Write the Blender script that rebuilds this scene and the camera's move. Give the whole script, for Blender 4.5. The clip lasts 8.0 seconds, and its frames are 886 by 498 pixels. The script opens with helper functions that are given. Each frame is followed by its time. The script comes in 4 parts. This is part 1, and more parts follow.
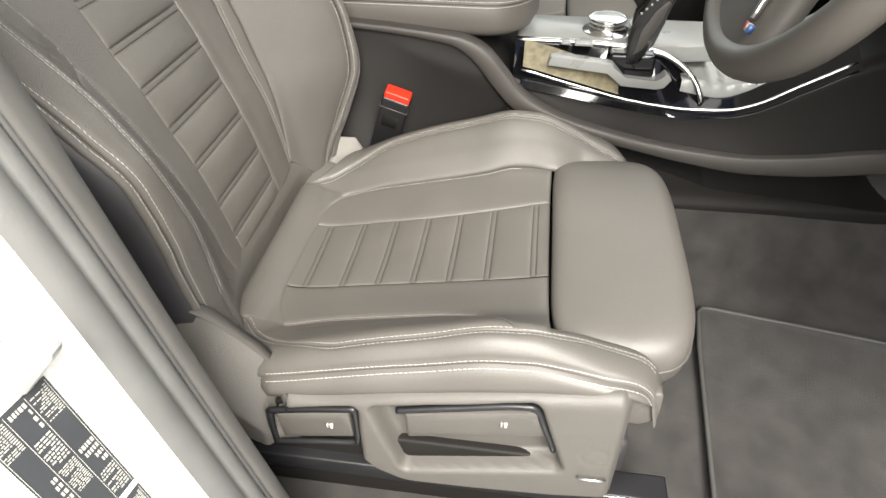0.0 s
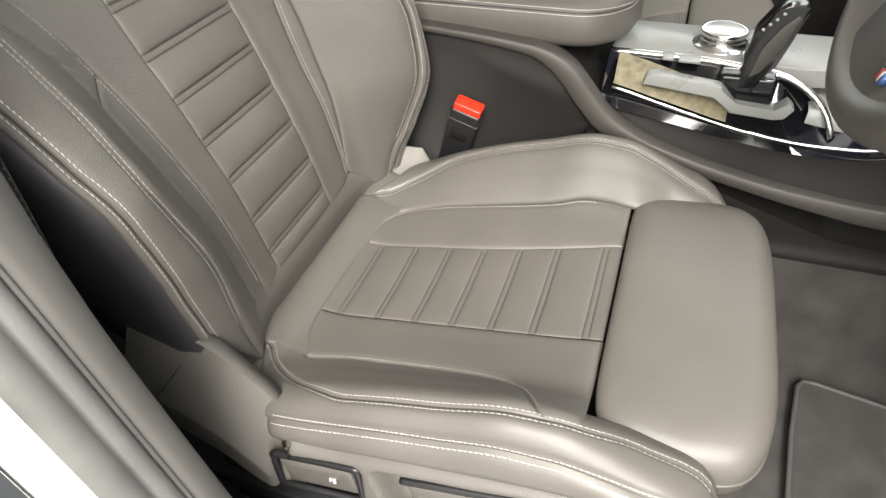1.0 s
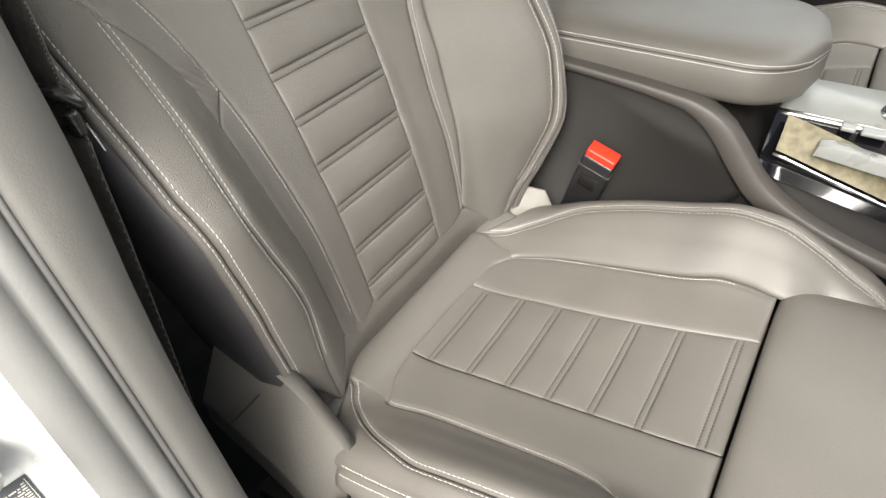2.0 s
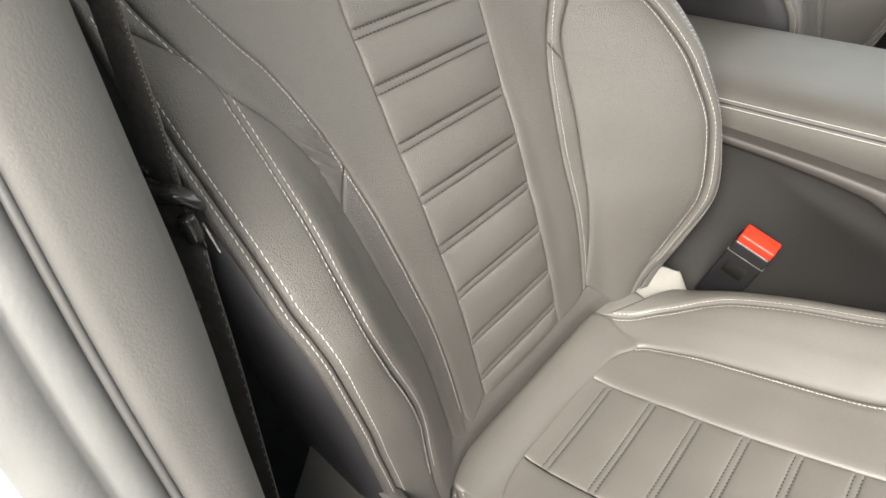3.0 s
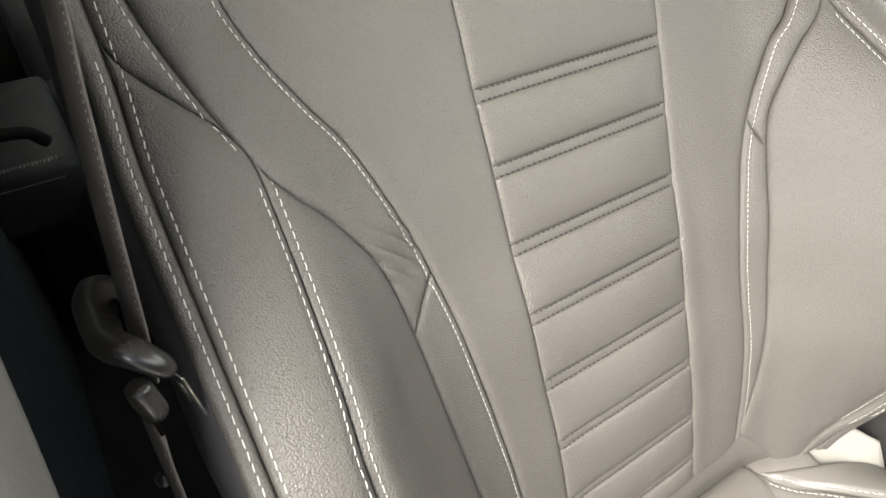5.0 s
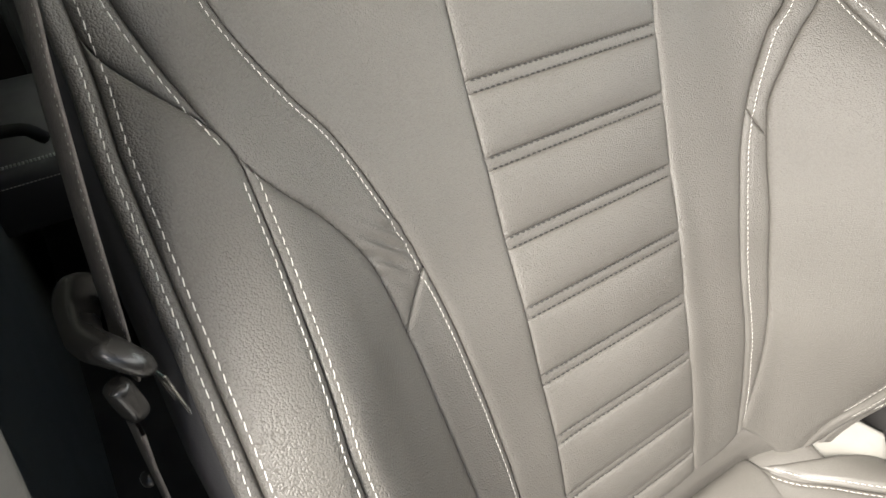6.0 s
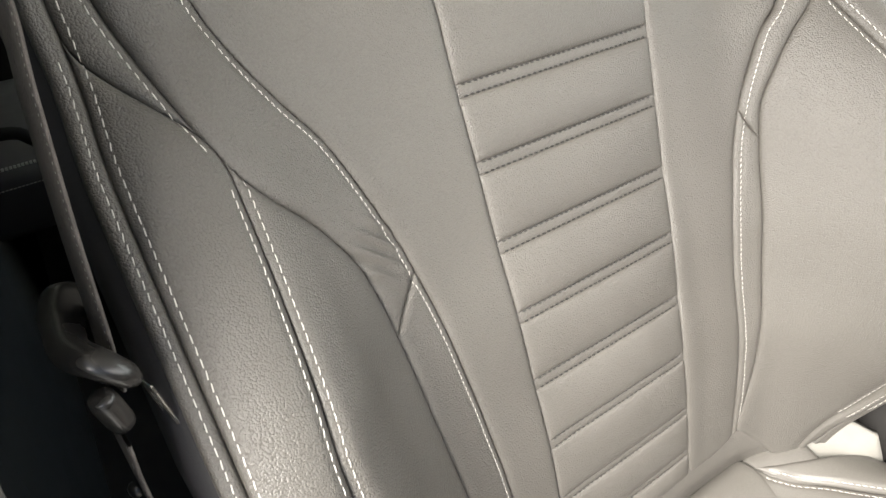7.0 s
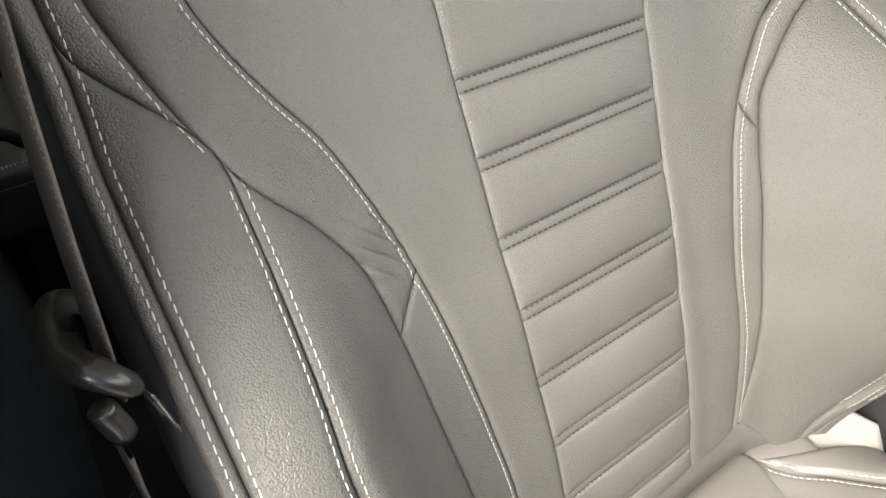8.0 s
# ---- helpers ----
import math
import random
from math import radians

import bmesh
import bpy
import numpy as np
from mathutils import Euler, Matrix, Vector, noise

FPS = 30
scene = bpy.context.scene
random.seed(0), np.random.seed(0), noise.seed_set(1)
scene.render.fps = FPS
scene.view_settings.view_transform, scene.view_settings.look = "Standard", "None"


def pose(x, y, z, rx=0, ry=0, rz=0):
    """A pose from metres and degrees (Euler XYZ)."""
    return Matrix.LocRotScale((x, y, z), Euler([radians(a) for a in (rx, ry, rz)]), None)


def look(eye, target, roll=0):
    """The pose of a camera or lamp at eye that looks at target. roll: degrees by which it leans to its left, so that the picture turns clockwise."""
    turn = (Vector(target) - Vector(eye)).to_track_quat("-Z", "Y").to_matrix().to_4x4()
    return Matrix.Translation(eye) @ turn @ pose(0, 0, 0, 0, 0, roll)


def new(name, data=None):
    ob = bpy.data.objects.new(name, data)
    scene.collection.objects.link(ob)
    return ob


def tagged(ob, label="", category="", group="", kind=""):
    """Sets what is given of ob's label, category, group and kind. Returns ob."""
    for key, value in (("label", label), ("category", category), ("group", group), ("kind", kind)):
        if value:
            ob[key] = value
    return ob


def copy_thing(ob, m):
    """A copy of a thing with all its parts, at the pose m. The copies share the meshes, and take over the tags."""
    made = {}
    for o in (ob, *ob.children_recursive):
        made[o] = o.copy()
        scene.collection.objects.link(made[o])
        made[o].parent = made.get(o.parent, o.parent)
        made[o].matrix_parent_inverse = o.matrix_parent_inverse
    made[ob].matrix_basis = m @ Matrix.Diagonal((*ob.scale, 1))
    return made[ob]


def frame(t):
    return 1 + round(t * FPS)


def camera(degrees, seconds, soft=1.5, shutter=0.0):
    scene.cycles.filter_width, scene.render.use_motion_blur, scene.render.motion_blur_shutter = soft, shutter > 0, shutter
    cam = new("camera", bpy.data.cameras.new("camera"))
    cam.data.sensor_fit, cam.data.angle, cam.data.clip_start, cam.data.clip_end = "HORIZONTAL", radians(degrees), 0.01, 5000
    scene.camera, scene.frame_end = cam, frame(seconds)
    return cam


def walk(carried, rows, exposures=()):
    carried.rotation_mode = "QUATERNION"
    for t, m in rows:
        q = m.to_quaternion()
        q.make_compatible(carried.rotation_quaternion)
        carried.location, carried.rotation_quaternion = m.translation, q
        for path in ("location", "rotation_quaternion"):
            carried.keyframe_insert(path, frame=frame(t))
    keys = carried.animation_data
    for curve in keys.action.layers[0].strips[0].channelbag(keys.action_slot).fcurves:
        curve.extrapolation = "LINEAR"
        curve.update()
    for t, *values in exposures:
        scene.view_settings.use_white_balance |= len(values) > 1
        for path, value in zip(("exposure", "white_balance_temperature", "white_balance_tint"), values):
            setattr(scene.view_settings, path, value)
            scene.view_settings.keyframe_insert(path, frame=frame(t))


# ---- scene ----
from mathutils.bvhtree import BVHTree

cam = camera(69.4, 8.0)
PATH = [
    (0, (0.2994, -0.6933, 0.7852), (0.0767, 0.8513, -0.4657), -0.31),
    (0.5, (0.3147, -0.6177, 0.7951), (-0.0498, 0.8591, -0.5034), -0.35),
    (1, (0.3555, -0.5571, 0.7840), (-0.1992, 0.8617, -0.5119), -2.97),
    (1.5, (0.3675, -0.5141, 0.7827), (-0.3340, 0.8501, -0.5006), -3.43),
    (1.7, (0.3551, -0.4988, 0.7854), (-0.4231, 0.8369, -0.4836), -2.77),
    (2.8, (0.2290, -0.4416, 0.7741), (-0.7926, 0.7415, -0.4734), -3.55),
    (3, (0.2067, -0.4211, 0.7890), (-0.8562, 0.7626, -0.4231), -3.02),
    (3.5, (0.1372, -0.3556, 0.7945), (-0.9908, 0.8000, -0.3854), -1.42),
    (4, (0.1205, -0.3226, 0.7780), (-1.1669, 0.6215, -0.4267), -0.46),
    (4.2, (0.1084, -0.3122, 0.7789), (-1.2214, 0.6038, -0.4013), -1.14),
    (5.5, (0.1004, -0.2805, 0.7688), (-1.2498, 0.5615, -0.4428), -2.58),
    (6, (0.1017, -0.2774, 0.7688), (-1.2486, 0.5644, -0.4429), -3.08),
    (6.5, (0.1031, -0.2755, 0.7687), (-1.2442, 0.5726, -0.4419), -3.11),
    (7, (0.1010, -0.2727, 0.7700), (-1.2436, 0.5763, -0.4429), -3.19),
    (7.5, (0.0954, -0.2718, 0.7682), (-1.2270, 0.5882, -0.4612), -3.34),
    (8, (0.0926, -0.2743, 0.7683), (-1.2296, 0.5903, -0.4582), -3.54),
]
walk(cam, [(t, look(eye, target, roll)) for t, eye, target, roll in PATH], [(0.0, 0.95), (1.0, 0.93), (1.5, 1.07), (3.5, 1.32), (5.5, 1.65), (8.0, 1.65)])

# ---- light ----
world = bpy.data.worlds.new("sky")
scene.world = world
world.use_nodes = True
wn = world.node_tree
sky = wn.nodes.new("ShaderNodeTexSky")
sky.sky_type, sky.sun_disc = "NISHITA", False
sky.sun_elevation, sky.sun_rotation = radians(49), radians(161)
wn.links.new(sky.outputs[0], wn.nodes["Background"].inputs[0])
wn.nodes["Background"].inputs[1].default_value = 0.065
sun = new("sun", bpy.data.lights.new("sun", "SUN"))
sun.data.energy, sun.data.angle, sun.data.color = 4.2, radians(25), (1.0, 0.96, 0.885)
sun.matrix_world = look((0.68, -2.0, 2.7), (0.0, 0.0, 0.3))


def daylight(name, eye, target, sx, sy, watts):
    """A lamp in an opening of the car that stands in for the sky outside it."""
    ob = new(name, bpy.data.lights.new(name, "AREA"))
    ob.data.shape, ob.data.size, ob.data.size_y, ob.data.energy = "RECTANGLE", sx, sy, watts
    ob.matrix_world = look(eye, target)
    return ob


daylight("door_opening_light", (0.45, -1.2, 1.15), (0.12, 0.06, 0.42), 1.3, 0.85, 29).data.color = (1.0, 0.94, 0.85)
daylight("windscreen_light", (0.95, 0.65, 1.05), (0.05, 0.35, 0.35), 1.1, 0.5, 3.6).data.color = (1.0, 0.96, 0.89)
daylight("far_window_light", (0.25, 1.17, 0.92), (0.3, 0.1, 0.3), 1.1, 0.4, 2.6).data.color = (0.97, 1.0, 0.92)


# ---- materials ----
def mat(name, color, rough=0.5, metal=0.0, grain=0.0, size=0.002, vary=0.12, blotch=0.05, kind="noise", sheen=0.0, coat=0.0, spec=0.5, distort=0.0, groove=0.0):
    """A surface with fine relief (grain, metres; size of one grain) and two scales of tone; groove paints shade into
    the grain's hollows.
    """
    m = bpy.data.materials.new(name)
    m.use_nodes = True
    nt = m.node_tree
    b = nt.nodes["Principled BSDF"]
    b.inputs["Roughness"].default_value, b.inputs["Metallic"].default_value = rough, metal
    b.inputs["Coat Weight"].default_value, b.inputs["Sheen Weight"].default_value = coat, sheen
    b.inputs["Specular IOR Level"].default_value = spec
    tc = nt.nodes.new("ShaderNodeTexCoord")
    big = nt.nodes.new("ShaderNodeTexNoise")
    big.inputs["Scale"].default_value, big.inputs["Detail"].default_value = 1 / blotch, 5
    if kind == "pebble":
        warp = nt.nodes.new("ShaderNodeTexNoise")
        warp.inputs["Scale"].default_value, warp.inputs["Detail"].default_value = 0.45 / size, 2
        nt.links.new(tc.outputs["Object"], warp.inputs["Vector"])
        mixv = nt.nodes.new("ShaderNodeMix")
        mixv.data_type = "VECTOR"
        mixv.inputs[0].default_value = size * 0.9
        nt.links.new(tc.outputs["Object"], mixv.inputs[4])
        nt.links.new(warp.outputs["Color"], mixv.inputs[5])
        fine = nt.nodes.new("ShaderNodeTexVoronoi")
        fine.inputs["Scale"].default_value = 1 / size
        nt.links.new(mixv.outputs[1], fine.inputs["Vector"])
        skin = nt.nodes.new("ShaderNodeTexNoise")
        skin.inputs["Scale"].default_value, skin.inputs["Detail"].default_value = 0.5 / size, 2
        nt.links.new(tc.outputs["Object"], skin.inputs["Vector"])
        both = nt.nodes.new("ShaderNodeMath")
        both.operation = "MULTIPLY_ADD"
        both.inputs[1].default_value = 0.3
        dome = nt.nodes.new("ShaderNodeMath")
        dome.operation = "MULTIPLY"
        nt.links.new(fine.outputs["Distance"], dome.inputs[0])
        nt.links.new(fine.outputs["Distance"], dome.inputs[1])
        down = nt.nodes.new("ShaderNodeMath")
        down.operation = "MULTIPLY"
        down.inputs[1].default_value = -1.0
        nt.links.new(dome.outputs[0], down.inputs[0])
        nt.links.new(skin.outputs["Fac"], both.inputs[0])
        nt.links.new(down.outputs[0], both.inputs[2])
        height = both.outputs[0]
    else:
        fine = nt.nodes.new("ShaderNodeTexNoise")
        fine.inputs["Scale"].default_value, fine.inputs["Detail"].default_value = 1 / size, 4
        fine.inputs["Distortion"].default_value = distort
        nt.links.new(tc.outputs["Object"], fine.inputs["Vector"])
        height = fine.outputs["Fac"]
    nt.links.new(tc.outputs["Object"], big.inputs["Vector"])
    ramp = nt.nodes.new("ShaderNodeMapRange")
    ramp.inputs[1].default_value, ramp.inputs[2].default_value = 0.3, 0.7
    ramp.inputs[3].default_value, ramp.inputs[4].default_value = 1 - vary, 1 + vary
    nt.links.new(big.outputs["Fac"], ramp.inputs[0])
    tone = nt.nodes.new("ShaderNodeMix")
    tone.data_type, tone.blend_type = "RGBA", "MULTIPLY"
    tone.inputs[0].default_value = 1.0
    tone.inputs[6].default_value = (*color, 1)
    nt.links.new(ramp.outputs[0], tone.inputs[7])
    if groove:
        # shade between the pebbles, put into the colour: low grain gets darker
        groove_shade = nt.nodes.new("ShaderNodeMapRange")
        groove_shade.inputs[1].default_value, groove_shade.inputs[2].default_value, groove_shade.inputs[3].default_value = -0.25, 0.1, 1 - groove
        nt.links.new(height, groove_shade.inputs[0])
        shaded_tone = nt.nodes.new("ShaderNodeMix")
        shaded_tone.data_type, shaded_tone.blend_type = "RGBA", "MULTIPLY"
        shaded_tone.inputs[0].default_value = 1.0
        nt.links.new(tone.outputs[2], shaded_tone.inputs[6])
        nt.links.new(groove_shade.outputs[0], shaded_tone.inputs[7])
        tone = shaded_tone
    nt.links.new(tone.outputs[2], b.inputs["Base Color"])
    rr = nt.nodes.new("ShaderNodeMapRange")
    rr.inputs[1].default_value, rr.inputs[2].default_value = 0.3, 0.7
    rr.inputs[3].default_value, rr.inputs[4].default_value = max(rough - 0.06, 0.02), min(rough + 0.06, 1)
    nt.links.new(big.outputs["Fac"], rr.inputs[0])
    nt.links.new(rr.outputs[0], b.inputs["Roughness"])
    if grain:
        bump = nt.nodes.new("ShaderNodeBump")
        bump.inputs["Strength"].default_value, bump.inputs["Distance"].default_value = 1.0, grain
        nt.links.new(height, bump.inputs["Height"])
        nt.links.new(bump.outputs[0], b.inputs["Normal"])
    return m


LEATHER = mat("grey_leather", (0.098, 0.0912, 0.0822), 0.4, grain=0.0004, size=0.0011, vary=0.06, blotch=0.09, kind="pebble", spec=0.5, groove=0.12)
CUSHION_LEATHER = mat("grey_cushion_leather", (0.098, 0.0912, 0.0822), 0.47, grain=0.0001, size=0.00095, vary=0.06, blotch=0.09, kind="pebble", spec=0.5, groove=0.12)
VINYL = mat("black_vinyl", (0.029, 0.028, 0.03), 0.5, grain=0.0001, size=0.0012, vary=0.1)
THREAD = mat("white_thread", (0.54, 0.52, 0.485), 0.7, vary=0.06, blotch=0.01)
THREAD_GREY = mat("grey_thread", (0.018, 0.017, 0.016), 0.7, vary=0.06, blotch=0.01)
PLASTIC = mat("grey_moulded_plastic", (0.085, 0.079, 0.071), 0.48, grain=0.0002, size=0.0011, vary=0.05, blotch=0.08, kind="pebble")
PLASTIC_DARK = mat("dark_moulded_plastic", (0.0105, 0.0095, 0.0088), 0.62, grain=0.0001, size=0.0011, vary=0.06, blotch=0.08, kind="pebble", spec=0.16)
BLACK = mat("black_plastic", (0.012, 0.012, 0.013), 0.4, grain=0.00004, size=0.001)
GLOSS = mat("piano_black_lacquer", (0.004, 0.004, 0.005), 0.08, vary=0.03, coat=0.15, spec=0.35)
CHROME = mat("satin_chrome", (0.72, 0.71, 0.69), 0.22, metal=1.0, vary=0.04)
SILVER = mat("brushed_aluminium", (0.62, 0.61, 0.58), 0.34, metal=1.0, grain=0.00003, size=0.0006, vary=0.05)
WOOD = mat("oak_grain_trim", (0.15, 0.132, 0.085), 0.35, grain=0.0001, size=0.006, vary=0.35, blotch=0.012, distort=2.0, coat=0.3)
CARPET = mat("grey_carpet", (0.029, 0.0268, 0.0247), 0.95, grain=0.0012, size=0.0014, vary=0.42, blotch=0.045, sheen=0.12)
RUBBER = mat("grey_rubber_seal", (0.095, 0.095, 0.092), 0.6, grain=0.0002, size=0.003, vary=0.12)
RUBBER_DARK = mat("dark_rubber_seal", (0.055, 0.054, 0.052), 0.65, grain=0.0002, size=0.002, vary=0.12)
PAINT = mat("white_car_paint", (0.55, 0.55, 0.535), 0.25, vary=0.015, coat=0.8)
BORDER = mat("grained_border_plastic", (0.046, 0.042, 0.038), 0.5, grain=0.0001, size=0.0011, vary=0.06, blotch=0.08, kind="pebble")
TRIM = mat("grey_pillar_trim", (0.105, 0.101, 0.094), 0.7, grain=0.0002, size=0.0015, vary=0.06)
STRIKER = mat("pale_steel", (0.26, 0.265, 0.26), 0.35, metal=0.2, vary=0.1)
SATIN = mat("satin_black_plastic", (0.016, 0.015, 0.014), 0.27, vary=0.05)
WEBBING = mat("belt_webbing", (0.08, 0.07, 0.063), 0.75, grain=0.0008, size=0.0018, vary=0.3, blotch=0.006)
LEVER = mat("gloss_black_lever", (0.006, 0.006, 0.0065), 0.16, vary=0.03, coat=0.4)
SMOOTH_LEATHER = mat("smooth_grey_leather", (0.06, 0.055, 0.049), 0.45, grain=0.00012, size=0.001, vary=0.06, blotch=0.09, kind="pebble")
PALE_GREY = mat("pale_grey_plastic", (0.2, 0.205, 0.198), 0.32, grain=0.0001, size=0.002, vary=0.06)
DARK_LINING = mat("dark_green_grey_lining", (0.1, 0.106, 0.093), 0.6, grain=0.0001, size=0.0015, vary=0.1)
GLASS = mat("tinted_glass", (0.3, 0.38, 0.33), 0.06, vary=0.02)
GLASS.node_tree.nodes["Principled BSDF"].inputs["Transmission Weight"].default_value = 1.0
RED = mat("red_plastic", (0.75, 0.03, 0.012), 0.4, vary=0.05, blotch=0.02)
CREAM = mat("white_foam", (0.19, 0.182, 0.165), 0.8, grain=0.0006, size=0.006, vary=0.06, blotch=0.02)
STICKER = mat("dark_sticker", (0.035, 0.038, 0.042), 0.4, vary=0.05)
PRINT = mat("pale_print", (0.36, 0.36, 0.33), 0.6, vary=0.08, blotch=0.004)
HEADLINER = mat("pale_headliner", (0.74, 0.72, 0.67), 0.95, grain=0.0004, size=0.002, vary=0.04)
CONCRETE = mat("concrete", (0.35, 0.345, 0.33), 0.85, grain=0.002, size=0.02, vary=0.15, blotch=0.6)
BLUE, BADGE_RED = mat("badge_blue", (0.03, 0.07, 0.18), 0.4), mat("badge_red", (0.4, 0.03, 0.03), 0.4)
GREY_FELT = mat("dark_felt", (0.025, 0.024, 0.023), 0.95, grain=0.0006, size=0.002, vary=0.15)


# ---- mesh helpers ----
def mesh_of(name, bm, material, smooth=True):
    me = bpy.data.meshes.new(name)
    bmesh.ops.recalc_face_normals(bm, faces=bm.faces)
    bm.to_mesh(me)
    bm.free()
    me.materials.append(material)
    for p in me.polygons:
        p.use_smooth = smooth
    return me


def part(name, bm, material, parent=None, label="", smooth=True, angle=None):
    ob = new(name, mesh_of(name, bm, material, smooth))
    if angle:
        ob.data.set_sharp_from_angle(angle=radians(angle))
    if parent:
        ob.parent = parent
    if label:
        tagged(ob, label)
    return ob


def thing(name, label, category, at=(0, 0, 0), group="", kind=""):
    ob = new(name)
    ob.location = at
    ob.empty_display_size = 0.05
    return tagged(ob, label, category, group, kind)


def grid_bm(rows, close_u=False, close_v=False):
    """A sheet through rows of points."""
    bm = bmesh.new()
    vs = [[bm.verts.new(p) for p in r] for r in rows]
    n, m = len(vs), len(vs[0])
    for i in range(n - (0 if close_v else 1)):
        for j in range(m - (0 if close_u else 1)):
            a, b, c, d = vs[i][j], vs[i][(j + 1) % m], vs[(i + 1) % n][(j + 1) % m], vs[(i + 1) % n][j]
            if len({a, b, c, d}) == 4:
                bm.faces.new((a, b, c, d))
    return bm


def add_box(bm, lo, hi, bevel=0.0, seg=2, m=None):
    made = bmesh.ops.create_cube(bm, size=1.0)["verts"]
    c, s = [(a + b) / 2 for a, b in zip(lo, hi)], [b - a for a, b in zip(lo, hi)]
    for v in made:
        v.co = Vector((v.co.x * s[0] + c[0], v.co.y * s[1] + c[1], v.co.z * s[2] + c[2]))
    if bevel:
        edges = list({e for v in made for e in v.link_edges})
        made = bmesh.ops.bevel(bm, geom=edges, offset=bevel, segments=seg, affect="EDGES", profile=0.6)["verts"]
    if m is not None:
        for v in set(made):
            v.co = m @ v.co
    return bm


def box_bm(lo, hi, bevel=0.0, seg=2, m=None):
    return add_box(bmesh.new(), lo, hi, bevel, seg, m)


def tube_bm(points, radius, sides=10, flat=1.0, caps=True):
    """A bent bar along points; radius a number or one per point; flat squeezes it."""
    pts = [Vector(p) for p in points]
    rows, up = [], Vector((0.13, 0.31, 0.94)).normalized()
    for i, p in enumerate(pts):
        t = (pts[min(i + 1, len(pts) - 1)] - pts[max(i - 1, 0)]).normalized()
        a = t.cross(up).normalized()
        b = a.cross(t)
        r = radius[i] if isinstance(radius, (list, tuple)) else radius
        rows.append([p + (a * math.cos(k * math.tau / sides) + b * math.sin(k * math.tau / sides) * flat) * r for k in range(sides)])
    bm = grid_bm(rows, close_u=True)
    if caps:
        bm.verts.ensure_lookup_table()
        n = len(bm.verts)
        bm.faces.new([bm.verts[k] for k in range(sides)])
        bm.faces.new([bm.verts[n - 1 - k] for k in range(sides)])
    return bm


def lathe_bm(profile, m, sides=32):
    """Turned body: profile of (radius, height), laid out by the matrix m."""
    rows = [[m @ Vector((r * math.cos(k * math.tau / sides), r * math.sin(k * math.tau / sides), h)) for k in range(sides)] for r, h in profile]
    return grid_bm(rows, close_u=True)


def prism_bm(outline, y0, y1, bevel=0.0, axis="y"):
    """A plate with the given outline (x, z), from y0 to y1."""
    bm = bmesh.new()
    put = (lambda a, b, d: (a, d, b)) if axis == "y" else ((lambda a, b, d: (a, b, d)) if axis == "z" else (lambda a, b, d: (d, a, b)))
    lo = [bm.verts.new(put(a, b, y0)) for a, b in outline]
    hi = [bm.verts.new(put(a, b, y1)) for a, b in outline]
    bm.faces.new(lo)
    bm.faces.new(hi[::-1])
    n = len(lo)
    for i in range(n):
        bm.faces.new((lo[i], hi[i], hi[(i + 1) % n], lo[(i + 1) % n]))
    if bevel:
        bmesh.ops.bevel(bm, geom=list(bm.edges), offset=bevel, segments=2, affect="EDGES", profile=0.6)
    return bm


def spl(*pts):
    """A smooth curve through pairs, which never overshoots."""
    p = np.array(pts, float)
    x, y = p[:, 0], p[:, 1]
    d = np.diff(y) / np.diff(x)
    m = np.zeros(len(x))
    m[0], m[-1] = d[0], d[-1]
    for i in range(1, len(x) - 1):
        m[i] = 0 if d[i - 1] * d[i] <= 0 else 2 * d[i - 1] * d[i] / (d[i - 1] + d[i])

    def f(v):
        v = min(max(v, x[0]), x[-1])
        i = min(max(int(np.searchsorted(x, v)) - 1, 0), len(x) - 2)
        h = x[i + 1] - x[i]
        t = (v - x[i]) / h
        return float((2 * t**3 - 3 * t * t + 1) * y[i] + (t**3 - 2 * t * t + t) * h * m[i] + (-2 * t**3 + 3 * t * t) * y[i + 1] + (t**3 - t * t) * h * m[i + 1])

    return f


def along(points, n):
    """n points evenly along a smooth curve through points."""
    pts = [Vector(p) for p in points]
    d = [0.0]
    for a, b in zip(pts, pts[1:]):
        d.append(d[-1] + (b - a).length)
    fs = [spl(*[(s, p[k]) for s, p in zip(d, pts)]) for k in range(3)]
    return [Vector([f(d[-1] * i / (n - 1)) for f in fs]) for i in range(n)]


# ---- the seat's leather surfaces ----
CY = 0.006
XC = spl((0.10, -0.02), (0.16, -0.045), (0.20, -0.058), (0.24, -0.068), (0.32, -0.085), (0.375, -0.1), (0.42, -0.118), (0.47, -0.138), (0.514, -0.16), (0.565, -0.182), (0.611, -0.203), (0.655, -0.221), (0.72, -0.25), (0.8, -0.285), (0.95, -0.35))
NEAR_RISE = spl((0, 0), (0.08, 0), (0.11, 0.003), (0.14, 0.011), (0.165, 0.025), (0.19, 0.05), (0.21, 0.078), (0.225, 0.096), (0.236, 0.1005), (0.25, 0.1025), (0.268, 0.1025), (0.285, 0.095), (0.3, 0.08))
FAR_RISE = spl((0, 0), (0.095, 0), (0.12, 0.004), (0.145, 0.01), (0.165, 0.022), (0.19, 0.058), (0.215, 0.1), (0.238, 0.13), (0.252, 0.14), (0.27, 0.14), (0.29, 0.12))
NEAR_SIZE = spl((0.15, 0.3), (0.25, 0.34), (0.3, 0.4), (0.35, 0.52), (0.4, 0.72), (0.447, 0.89), (0.49, 0.99), (0.52, 0.97), (0.545, 0.87), (0.57, 0.73), (0.598, 0.58), (0.615, 0.48), (0.632, 0.4), (0.672, 0.215), (0.7, 0.17), (0.8, 0.13), (0.95, 0.09))
